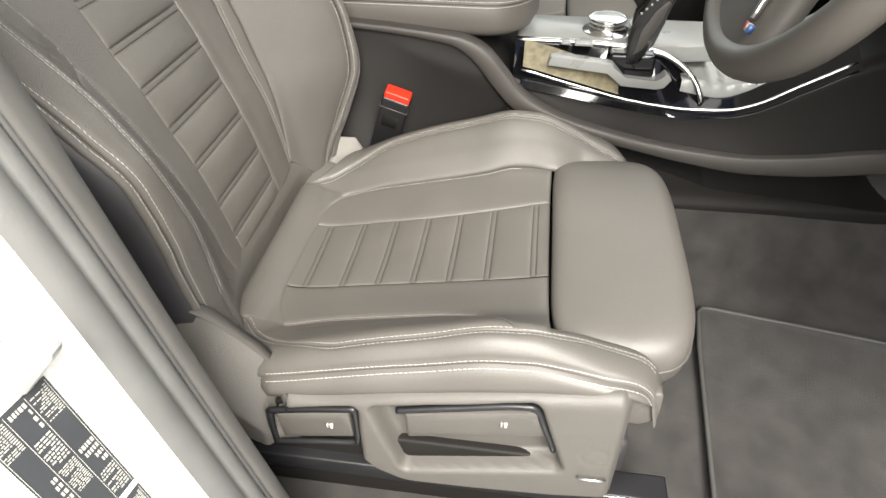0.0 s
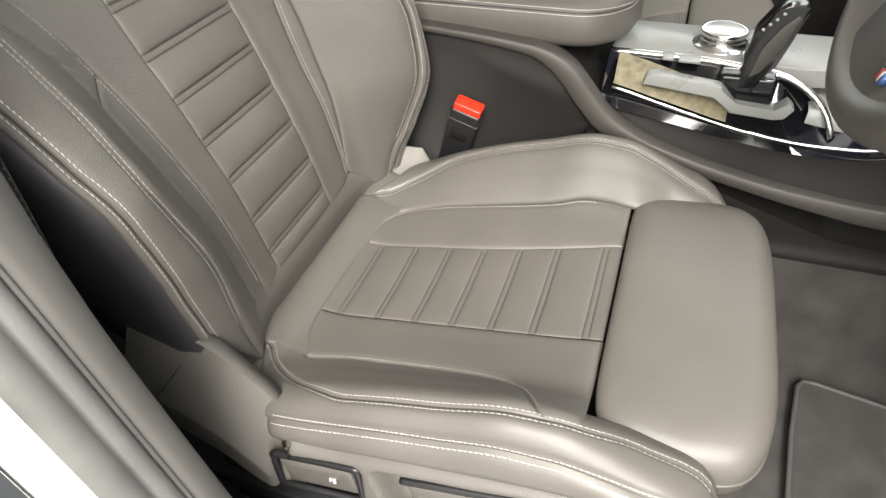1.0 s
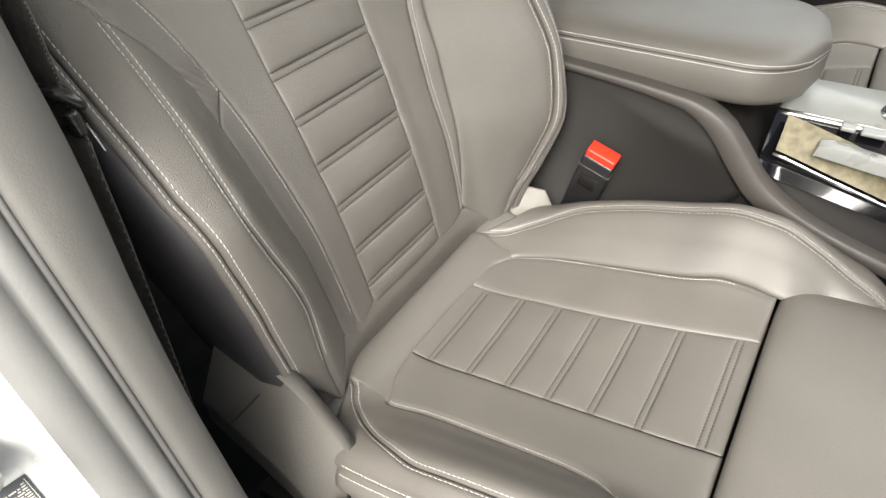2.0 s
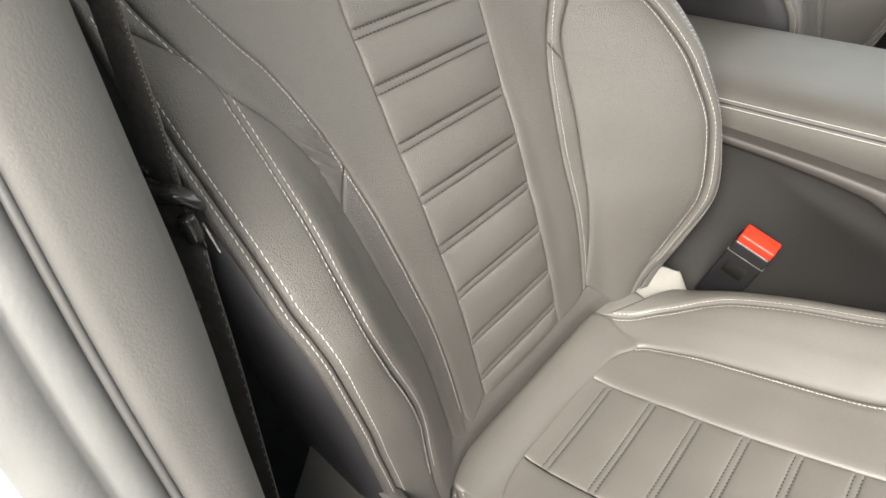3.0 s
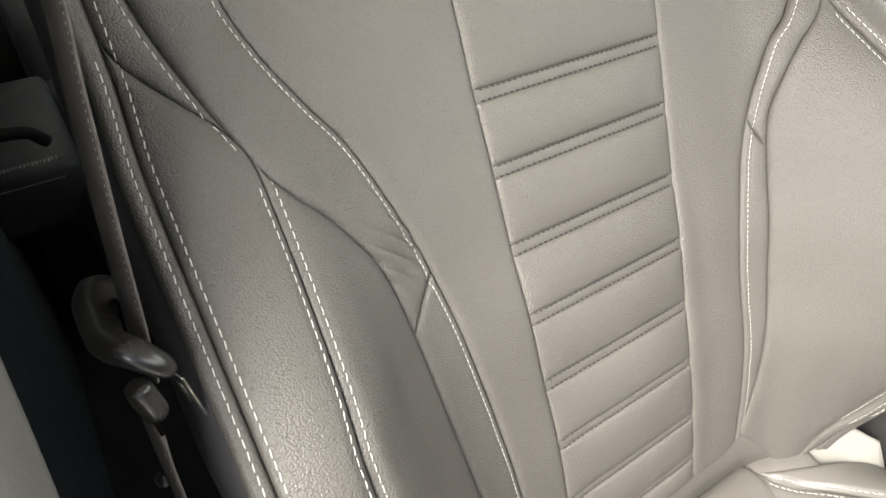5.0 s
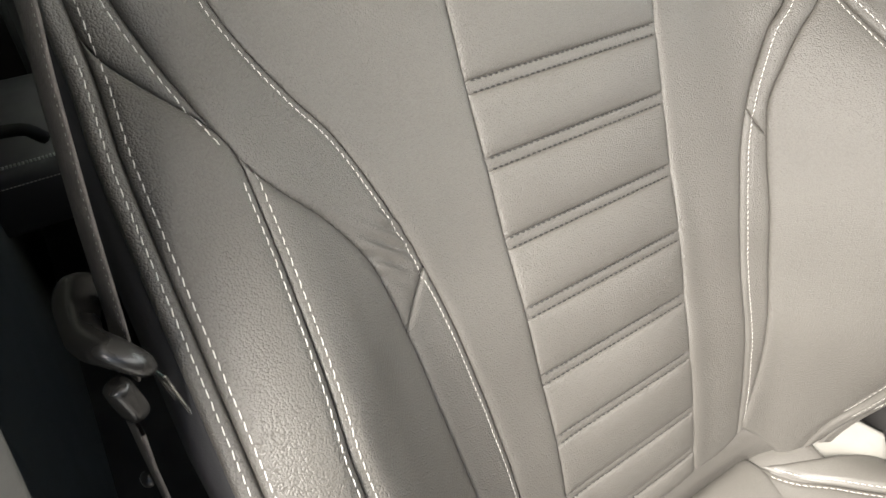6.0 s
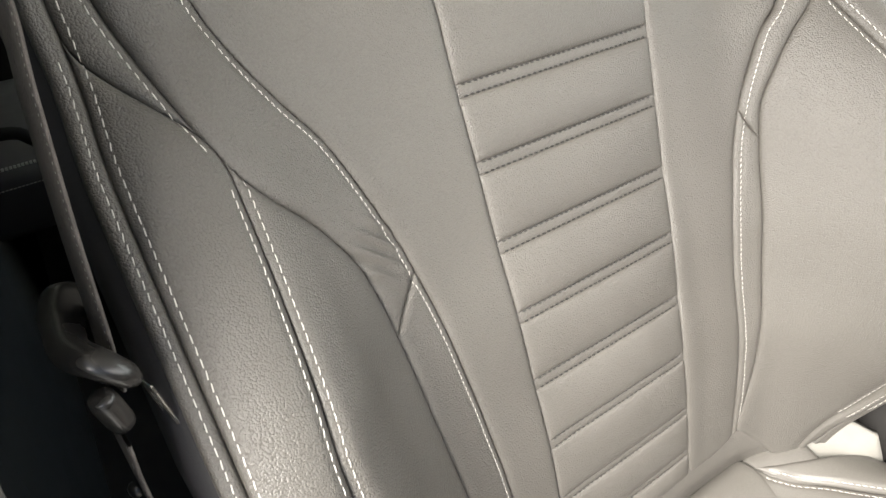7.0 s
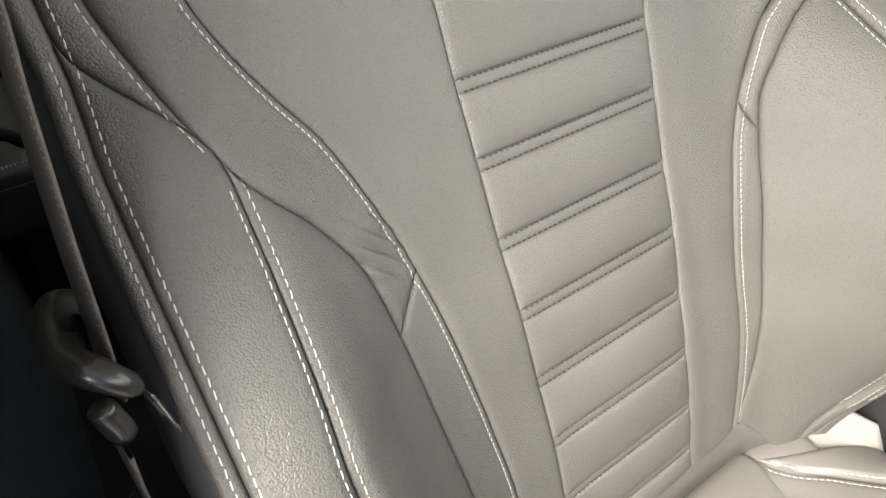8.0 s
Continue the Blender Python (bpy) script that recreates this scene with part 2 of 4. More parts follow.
NEAR_SHIFT = spl((0.15, 0.055), (0.25, 0.048), (0.3, 0.045), (0.35, 0.038), (0.4, 0.025), (0.447, 0.011), (0.48, 0.003), (0.52, 0), (0.95, 0))
FAR_SIZE = spl((0.15, 0.3), (0.22, 0.4), (0.297, 0.62), (0.379, 0.92), (0.43, 1.0), (0.48, 1.03), (0.515, 1.02), (0.572, 0.86), (0.615, 0.6), (0.672, 0.25), (0.7, 0.2), (0.8, 0.15), (0.95, 0.1))


def back_surface(y, z):
    d = y - CY
    rise = NEAR_RISE(NEAR_SHIFT(z) - d) * NEAR_SIZE(z) if d < 0 else FAR_RISE(d) * FAR_SIZE(z)
    return Vector((XC(z) + rise, y, z))


ZC = spl((-0.1, 0.09), (-0.08, 0.12), (-0.072, 0.165), (-0.065, 0.188), (-0.056, 0.1965), (-0.045, 0.1975), (-0.03, 0.194), (-0.014, 0.186), (0.0, 0.184), (0.1, 0.198), (0.2, 0.215), (0.3, 0.233), (0.345, 0.243), (0.5, 0.26))
CUSHION_RISE = spl((0, 0), (0.085, 0.004), (0.13, 0.012), (0.155, 0.02), (0.19, 0.045), (0.225, 0.066), (0.235, 0.065), (0.256, 0.045), (0.27, 0.01))
CUSHION_SIZE = spl((-0.06, 0.3), (-0.03, 0.4), (0.02, 0.55), (0.087, 0.78), (0.159, 0.95), (0.217, 1.03), (0.272, 1.12), (0.318, 1.0), (0.363, 0.72), (0.41, 0.4), (0.46, 0.15), (0.5, 0.05))


FRONT_FALL = spl((0.3, 0), (0.43, 0), (0.45, 0.004), (0.464, 0.014), (0.474, 0.034), (0.482, 0.065), (0.6, 0.4))


def cushion_surface(y, x):
    d = y - CY
    fall = FRONT_FALL(x + 0.4 * max(0.0, abs(d) - 0.215)) if abs(d) > 0.16 else 0.0
    return Vector((x, y, ZC(x) + CUSHION_SIZE(x) * CUSHION_RISE(abs(d)) * (1.22 if d > 0 else 1.0) - fall))


def normal_at(surface, a, b, side):
    e = 0.002
    n = (surface(a + e, b) - surface(a - e, b)).cross(surface(a, b + e) - surface(a, b - e)).normalized()
    return n if n.dot(side) > 0 else -n


def lerp(a, b, u):
    return a + (b - a) * u


def panel(surface, side, left, right, lo, hi, sink=0.004, soft=0.005, swell=0.0, nu=20, nv=60, crease=0.0, rows_l=0.0, rows_r=0.0):
    """One cut piece of leather between four seams: it dips at each seam and swells between them."""
    lo_f, hi_f = (lo if callable(lo) else lambda u: lo), (hi if callable(hi) else lambda u: hi)
    us, vs = [(1 - math.cos(math.pi * i / nu)) / 2 for i in range(nu + 1)], [(1 - math.cos(math.pi * i / nv)) / 2 for i in range(nv + 1)]
    rows = []
    for v in vs:
        row = []
        for u in us:
            b = lerp(lo_f(u), hi_f(u), v)
            l, r = left(b), right(b)
            a = lerp(l, r, u)
            width, length = abs(r - l), abs(hi_f(u) - lo_f(u))
            d = [u * width, (1 - u) * width, v * length, (1 - v) * length]
            near = min(d)
            dip = 0.7 * math.exp(-near / 0.0009) + 0.3 * math.exp(-((near / soft) ** 2))
            if rows_l:
                dip += 0.26 * math.exp(-(((d[0] - rows_l) / 0.0016) ** 2))
            if rows_r:
                dip += 0.26 * math.exp(-(((d[1] - rows_r) / 0.0016) ** 2))
            full = (4 * u * (1 - u)) ** 0.5 * (4 * v * (1 - v)) ** 0.5
            p = surface(a, b)
            n = normal_at(surface, a, b, side)
            h = swell * full - sink * dip
            if crease > 0.0015:
                h += 0.0034 * math.sin((b + 0.9 * a - 0.4) * 620) * math.exp(-(((b - 0.55) / 0.017) ** 2)) * full
            if crease:
                h += crease * noise.noise(Vector((a * 18, b * 45, 3.1))) * full
            row.append(p + n * h)
        rows.append(row)
    return grid_bm(rows)


def tree_of(parts):
    """The skin of several meshes, for laying thread on it."""
    verts, polys = [], []
    for ob in parts:
        k = len(verts)
        verts += [v.co.copy() for v in ob.data.vertices]
        polys += [[k + i for i in p.vertices] for p in ob.data.polygons]
    return BVHTree.FromPolygons(verts, polys)


def stitches(bm, tree, surface, side, curve, lo, hi, offset, length=0.004, gap=0.0015, thick=0.00026, across=False):
    """Thread along a seam: short bars that lie on the leather beside it."""
    n = 240
    line = []
    for i in range(n + 1):
        b = lerp(lo, hi, i / n)
        line.append((b, curve(b)) if across else (curve(b), b))
    pts = [surface(a, b) for a, b in line]
    path, sides = [], []
    for i, (a, b) in enumerate(line):
        nn = normal_at(surface, a, b, side)
        w = (pts[min(i + 1, n)] - pts[max(i - 1, 0)]).normalized().cross(nn).normalized()
        p = pts[i] + w * offset
        hit = tree.ray_cast(p + nn * 0.012, -nn, 0.03)[0]
        path.append((hit or p) + nn * 0.00005)
        sides.append((nn, w))
    d = [0.0]
    for p, q in zip(path, path[1:]):
        d.append(d[-1] + (q - p).length)

    def at(s):
        i = min(max(int(np.searchsorted(d, s)) - 1, 0), n - 1)
        k = (s - d[i]) / max(d[i + 1] - d[i], 1e-9)
        return path[i].lerp(path[i + 1], k), sides[i]

    rnd = random.Random(int(offset * 1e5) + int(lo * 1e4))
    s = 0.001
    while s + length < d[-1]:
        p, (nn, w) = at(s)
        q, _ = at(s + length)
        lean = w * rnd.uniform(0.00005, 0.00035)
        p, q = p - lean, q + lean
        mid = (p + q) / 2 + nn * thick * 1.4
        ring = []
        for c, k in ((p - nn * thick * 0.2, 0.75), (mid, 1.0), (q - nn * thick * 0.2, 0.75)):
            ring.append([bm.verts.new(c + w * thick * k * 1.25), bm.verts.new(c + nn * thick * k), bm.verts.new(c - w * thick * k * 1.25)])
        for r1, r2 in zip(ring, ring[1:]):
            for k in range(2):
                bm.faces.new((r1[k], r1[k + 1], r2[k + 1], r2[k]))
        s += length + gap * rnd.uniform(0.8, 1.2)
    return bm


FRONT, TOP = Vector((0.92, 0, 0.38)), Vector((-0.15, 0, 1))
# seams of the backrest: lateral place by height, door side (near) and tunnel side (far)
INSERT_N = spl((0.2, -0.056), (0.24, -0.058), (0.31, -0.062), (0.4, -0.064), (0.95, -0.064))
INSERT_F = spl((0.2, 0.088), (0.24, 0.088), (0.31, 0.085), (0.37, 0.083), (0.42, 0.086), (0.47, 0.09), (0.516, 0.095), (0.566, 0.099), (0.613, 0.104), (0.655, 0.106), (0.95, 0.106))
S3_N = spl((0.2, -0.0925), (0.25, -0.0975), (0.3, -0.1015), (0.376, -0.1075), (0.42, -0.1115), (0.471, -0.1175), (0.5, -0.1215), (0.528, -0.128), (0.55, -0.134), (0.573, -0.1425), (0.609, -0.157), (0.636, -0.1745), (0.664, -0.1915), (0.685, -0.1995), (0.75, -0.2115), (0.9, -0.2165))
S4_N = spl((0.2, -0.121), (0.254, -0.127), (0.346, -0.14), (0.398, -0.146), (0.456, -0.152), (0.51, -0.157), (0.55, -0.1645), (0.583, -0.182), (0.62, -0.211), (0.631, -0.217), (0.652, -0.2265), (0.672, -0.2345), (0.694, -0.241), (0.75, -0.248), (0.9, -0.246))
S1_N = spl((0.2, -0.172), (0.247, -0.178), (0.28, -0.18), (0.34, -0.184), (0.4, -0.2), (0.447, -0.216), (0.49, -0.2255), (0.52, -0.2255), (0.545, -0.222), (0.57, -0.219), (0.6, -0.2165), (0.622, -0.2155), (0.631, -0.217), (0.684, -0.2585), (0.72, -0.2585))
S2_N = spl((0.2, -0.207), (0.25, -0.2145), (0.315, -0.2245), (0.37, -0.2355), (0.42, -0.246), (0.45, -0.2525), (0.5, -0.261), (0.524, -0.265), (0.56, -0.2645), (0.592, -0.264), (0.636, -0.263), (0.672, -0.259), (0.75, -0.2585), (0.9, -0.255))
S3_F = spl((0.2, 0.144), (0.255, 0.1455), (0.336, 0.1455), (0.391, 0.145), (0.449, 0.148), (0.5, 0.1565), (0.545, 0.167), (0.58, 0.179), (0.6, 0.188), (0.615, 0.199), (0.65, 0.217), (0.7, 0.233), (0.9, 0.24))
S4_F = spl((0.2, 0.15), (0.253, 0.151), (0.29, 0.156), (0.326, 0.161), (0.388, 0.165), (0.446, 0.169), (0.508, 0.174), (0.545, 0.178), (0.579, 0.19), (0.6, 0.2025), (0.614, 0.214), (0.631, 0.227), (0.65, 0.24), (0.7, 0.258), (0.9, 0.262))
S1_F = spl((0.2, 0.205), (0.25, 0.217), (0.297, 0.232), (0.35, 0.24), (0.379, 0.244), (0.428, 0.249), (0.467, 0.2515), (0.52, 0.25), (0.57, 0.245), (0.6, 0.236), (0.631, 0.2275), (0.672, 0.262), (0.7, 0.2625))
S2_F = spl((0.2, 0.216), (0.25, 0.229), (0.297, 0.245), (0.35, 0.254), (0.38, 0.258), (0.43, 0.2625), (0.467, 0.266), (0.52, 0.269), (0.57, 0.27), (0.6, 0.268), (0.672, 0.2625), (0.75, 0.2625), (0.9, 0.26))
RIBS = [0.7, 0.609, 0.564, 0.514, 0.468, 0.419, 0.371, 0.315, 0.266, 0.238]
# seams of the cushion: lateral place by distance from the crease
CI_N = spl((-0.02, -0.062), (0.4, -0.062))
CI_F = spl((-0.02, 0.08), (0, 0.081), (0.16, 0.085), (0.255, 0.092), (0.325, 0.099), (0.4, 0.104))
C3_N = spl((-0.012, -0.085), (-0.006, -0.112), (0.0, -0.127), (0.012, -0.146), (0.06, -0.141), (0.166, -0.142), (0.215, -0.143), (0.25, -0.149), (0.272, -0.163), (0.288, -0.186), (0.3, -0.209), (0.31, -0.2185), (0.3455, -0.216), (0.465, -0.206))
C3_F = spl((-0.012, 0.105), (-0.004, 0.13), (0.006, 0.146), (0.022, 0.156), (0.083, 0.162), (0.167, 0.163), (0.244, 0.165), (0.285, 0.169), (0.31, 0.168), (0.345, 0.164), (0.4, 0.17), (0.465, 0.175))
C1_N = spl((-0.05, -0.14), (-0.03, -0.152), (-0.02, -0.165), (0.014, -0.19), (0.06, -0.212), (0.114, -0.226), (0.19, -0.226), (0.28, -0.224), (0.34, -0.22), (0.396, -0.21), (0.445, -0.209), (0.465, -0.213))
C1_F = spl((-0.05, 0.165), (-0.03, 0.172), (-0.02, 0.18), (0.015, 0.203), (0.097, 0.226), (0.18, 0.229), (0.25, 0.229), (0.32, 0.228), (0.375, 0.224), (0.42, 0.216), (0.453, 0.21), (0.465, 0.208))
C2_N = spl((-0.05, -0.2), (-0.02, -0.228), (0.0, -0.24), (0.03, -0.248), (0.1, -0.2505), (0.4, -0.2505), (0.465, -0.243))
C2_F = spl((-0.05, 0.21), (-0.02, 0.24), (0.03, 0.258), (0.1, 0.262), (0.4, 0.262), (0.465, 0.25))
CUSHION_RIBS = [-0.0145, 0.012, 0.066, 0.117, 0.166, 0.215, 0.265, 0.325, 0.345]


def tucked(y, x):
    """The far bolster's inner face, which dives behind the thigh pad."""
    dive = min(max((x - 0.344) / 0.05, 0.0), 1.0)
    return cushion_surface(y, x) - Vector((0, 0, 0.012)) * dive * dive * min(max((C1_F(x) - y - 0.014) / 0.02, 0.0), 1.6) ** 1.4


def thigh_support(parent):
    """The pull-out thigh pad: a rounded block of leather across the front."""
    rows, sides = [], 96
    cx, cy, ax, ay = 0.4345, 0.01, 0.0865, 0.205
    rim = []
    for k in range(sides):
        th = k * math.tau / sides
        c, s = math.cos(th), math.sin(th)
        e = 2 / (4.2 if c > 0 else 9.0)
        px, py = math.copysign(abs(c) ** e, c), math.copysign(abs(s) ** e, s)
        rim.append((px, py * (1 - 0.07 * max(-px, 0) - 0.03 * max(px, 0))))
    for r, drop_f in ((0.001, 0), (0.3, 0), (0.55, 0), (0.72, 0.01), (0.82, 0.06), (0.9, 0.2), (0.95, 0.38), (0.985, 0.66), (1.0, 1.0), (1.0, 1.5), (0.985, 2.2), (0.95, 2.8), (0.8, 3.0)):
        row = []
        for px, py in rim:
            ease = min(max((px + 0.95) / 0.9, 0.0), 1.0)
            radius = lerp(0.009, 0.028, ease * ease * (3 - 2 * ease))
            x, y = cx + ax * px * r, cy + ay * py * r
            top = 0.266 + 0.02 * (y - cy) + 0.05 * (x - 0.347) + 0.006 * (1 - r * r)
            row.append((x, y, top - radius * drop_f))
        rows.append(row)
    pad = part("thigh_support", grid_bm(rows, close_u=True), CUSHION_LEATHER, parent, "smooth padded grey leather thigh support")
    front = sorted([(math.atan2(py, px), px, py) for px, py in rim if px > -0.6])
    part("piping", tube_bm([(cx + ax * px, cy + ay * py, 0.266 + 0.02 * ay * py + 0.05 * (cx + ax * px - 0.347) - 0.042) for _, px, py in front], 0.0016, 6), CUSHION_LEATHER, pad)
    return pad


def make_seat():
    seat = thing("front_seat", "grey leather sports seat with ribbed centre panels and white stitching", "car seat")
    back = part("backrest", back_shell(), VINYL, seat, "black vinyl rear shell of the backrest")
    ribs = list(zip(RIBS, RIBS[1:]))
    for i, (hi, lo) in enumerate(ribs):
        g = 0.0038
        part("rib", panel(back_surface, FRONT, INSERT_N, INSERT_F, lo + (g if i < len(ribs) - 1 else 0), hi - (g if i else 0), 0.0018, 0.009, 0.0042, 26, 22), LEATHER, back)
        if i:
            part("rib_seam", panel(lambda a, b: back_surface(a, b) - FRONT * 0.0011, FRONT, INSERT_N, INSERT_F, hi - g, hi + g, 0.0006, 0.0015, 0.0003, 16, 8), LEATHER, back)
    for ins, s3, s4, s1, s2, notch in ((INSERT_N, S3_N, S4_N, S1_N, S2_N, (0.529, 0.508)), (INSERT_F, S3_F, S4_F, S1_F, S2_F, (0.545, 0.525))):
        door = s2 is S2_N
        part("side_panel", panel(back_surface, FRONT, ins, s3, lambda u: 0.243 - 0.019 * u if door else 0.236 + 0.014 * u ** 3, 0.86, 0.0026, 0.004, 0.003, 26, 80), LEATHER, back)
        a, b = notch
        tip = 0.684 if door else 0.672
        deep = 0.0036 if door else 0.0022
        part("gusset", panel(back_surface, FRONT, s3, s4, lambda u: 0.224 + 0.0275 * u ** 2.5 if door else lerp(0.25, 0.255, u), lambda u: lerp(a, b, u), deep, 0.003, 0.001, 20, 60, 0.0012, rows_l=0.0055), LEATHER, back)
        part("shoulder_panel", panel(back_surface, FRONT, s3, s4, lambda u: lerp(a, b, u), 0.86, deep, 0.004, 0.003, 28, 240, 0.002 if door else 0.0012, rows_l=0.0055), LEATHER, back)
        part("bolster_inner", panel(back_surface, FRONT, s4, s1, lambda u: lerp(0.2515, 0.203, u) if door else lerp(0.255, 0.19, u), 0.631, 0.002, 0.004, 0.004, 34, 90, rows_r=0.0043), LEATHER, back)
        part("bolster_outer", panel(back_surface, FRONT, s1, s2, lambda u: lerp(0.203, 0.268, u) if door else lerp(0.21, 0.235, u), tip, 0.002, 0.004, 0.0065, 34, 90, rows_l=0.0043, rows_r=0.0043), LEATHER, back)
        w = 0.011 if s2 is S2_F else -0.011
        part("welt", panel(back_surface, FRONT, s2, lambda z: s2(z) + w, 0.275 if door else 0.222, 0.86, 0.003, 0.003, 0.002, 14, 70, rows_l=0.0043), LEATHER, back)
        part("shoulder_wing", panel(back_surface, FRONT, lambda z: s4(z), lambda z: s1(z) if z < tip else s2(z), 0.633, 0.86, 0.004, 0.005, 0.002, 20, 40, rows_l=0.004), LEATHER, back)
    part("lower_roll", panel(lambda a, b: back_surface(a, b) - FRONT * (0.003 + 0.4 * max(0.0, 0.225 - b)), FRONT, lambda z: -0.2, lambda z: 0.212, 0.13, 0.252, 0.004, 0.006, 0.005, 44, 30), LEATHER, back)
    part("headrest_pad", head_pad(), LEATHER, back, "raised grey leather upper pad")
    white, grey = bmesh.new(), bmesh.new()
    skin = tree_of(back.children)
    for s3, s4, s1, s2, k in ((S3_N, S4_N, S1_N, S2_N, 1), (S3_F, S4_F, S1_F, S2_F, -1)):
        stitches(white, skin, back_surface, FRONT, s3, 0.26, 0.84, -0.0055 * k, 0.003, 0.0013, 0.00025)
        for o in (-0.0043, 0.0043):
            stitches(white, skin, back_surface, FRONT, s1, 0.275, 0.622, o)
            stitches(white, skin, back_surface, FRONT, s2, 0.285, 0.7 if o * k > 0 else (0.68 if k > 0 else 0.668), o * k)
        stitches(white, skin, back_surface, FRONT, s4, 0.634, 0.84, -0.004 * k)
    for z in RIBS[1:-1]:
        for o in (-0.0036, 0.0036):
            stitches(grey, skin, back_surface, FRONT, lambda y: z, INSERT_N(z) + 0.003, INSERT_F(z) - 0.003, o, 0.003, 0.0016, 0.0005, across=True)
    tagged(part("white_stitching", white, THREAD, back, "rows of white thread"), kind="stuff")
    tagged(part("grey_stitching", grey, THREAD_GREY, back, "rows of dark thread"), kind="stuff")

    cushion = part("cushion", cushion_shell(), VINYL, seat, "dark underside of the seat cushion")
    cr = list(zip(CUSHION_RIBS, CUSHION_RIBS[1:]))
    for i, (lo, hi) in enumerate(cr):
        g = 0.0036
        part("rib", panel(cushion_surface, TOP, CI_N, CI_F, lo + (g if i else 0), hi - (g if i < len(cr) - 1 else 0), 0.0014, 0.008, 0.0022 if 0 < i < 7 else 0, 26, 22), CUSHION_LEATHER, cushion)
        if i:
            part("rib_seam", panel(lambda a, b: cushion_surface(a, b) - TOP * 0.0007, TOP, CI_N, CI_F, lo - g, lo + g, 0.0006, 0.0015, 0.0003, 16, 8), CUSHION_LEATHER, cushion)
    for ci, c3, c1, c2, k in ((CI_N, C3_N, C1_N, C2_N, 1), (CI_F, C3_F, C1_F, C2_F, -1)):
        part("side_panel", panel(cushion_surface, TOP, ci, c3, -0.0145, 0.3455, 0.004, 0.005, 0.003, 26, 70, rows_r=0.0035), CUSHION_LEATHER, cushion)
        if k > 0:
            part("bolster_inner", panel(cushion_surface, TOP, c3, c1, lambda u: lerp(-0.008, -0.048, u), 0.3455, 0.004, 0.004, 0.003, 30, 80, rows_r=0.0043), CUSHION_LEATHER, cushion)
        else:
            part("bolster_inner", panel(tucked, TOP, lambda x: lerp(c3(x), c1(x) - 0.034, min(max((x - 0.37) / 0.06, 0.0), 1.0)), c1, lambda u: lerp(-0.008, -0.048, u), 0.474, 0.004, 0.004, 0.003, 30, 100, rows_r=0.0043), CUSHION_LEATHER, cushion)
        if k > 0:
            lip = []
            for i in range(31):
                x = lerp(0.342, 0.474, i / 30)
                p = cushion_surface(c1(x), x)
                lip.append([p + Vector((0, k * t * 0.042, -0.0035 * math.exp(-t * 12) - 0.034 * t ** 1.6)) for t in (0, 0.06, 0.15, 0.3, 0.5, 0.75, 1.0)])
            part("bolster_lip", grid_bm(lip), CUSHION_LEATHER, cushion)
        part("bolster_outer", panel(cushion_surface, TOP, c1, c2, lambda u: lerp(-0.048, 0.018, u), lambda u: lerp(0.476, 0.47, u), 0.004, 0.004, 0.005, 30, 90, rows_l=0.0043, rows_r=0.0043), CUSHION_LEATHER, cushion)
        part("bolster_side", bolster_side(c2, k), CUSHION_LEATHER, cushion)
    edge = spl((-0.205, -0.004), (-0.16, 0.004), (-0.137, 0.0037), (-0.1, -0.0107), (-0.059, -0.016), (0.0, -0.0165), (0.075, -0.0135), (0.127, -0.007), (0.15, 0.008), (0.165, 0.008), (0.22, -0.004))
    for y0, y1, lift in ((-0.205, -0.1465, -0.005), (-0.1465, 0.166, 0.001), (0.166, 0.22, -0.005)):
        part("rear_roll", panel(lambda a, b: cushion_surface(a, b) + TOP * lift, TOP, lambda x: y0, lambda x: y1, -0.085, lambda u: edge(lerp(y0, y1, u)) + 0.0045, 0.0045, 0.004, 0.003, 40, 30), CUSHION_LEATHER, cushion)
    white2, grey2 = bmesh.new(), bmesh.new()
    skin = tree_of(cushion.children)
    for ci, c3, c1, c2, k in ((CI_N, C3_N, C1_N, C2_N, 1), (CI_F, C3_F, C1_F, C2_F, -1)):
        stitches(white2, skin, cushion_surface, TOP, c3, 0.008, 0.3, -0.0035 * k, 0.003, 0.0013, 0.00025)
        for o in (-0.0043, 0.0043):
            stitches(white2, skin, cushion_surface, TOP, c1, -0.035, 0.464, o, thick=0.00025)
            stitches(white2, skin, cushion_surface, TOP, c2, 0.028, 0.458, o, thick=0.00025)
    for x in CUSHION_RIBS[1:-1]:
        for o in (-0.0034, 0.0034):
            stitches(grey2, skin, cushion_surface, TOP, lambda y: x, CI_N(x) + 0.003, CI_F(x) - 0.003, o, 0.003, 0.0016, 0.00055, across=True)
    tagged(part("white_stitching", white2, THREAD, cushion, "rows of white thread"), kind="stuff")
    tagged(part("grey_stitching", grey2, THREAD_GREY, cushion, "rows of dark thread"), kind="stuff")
    thigh_support(seat)
    side_trim(seat)
    return seat


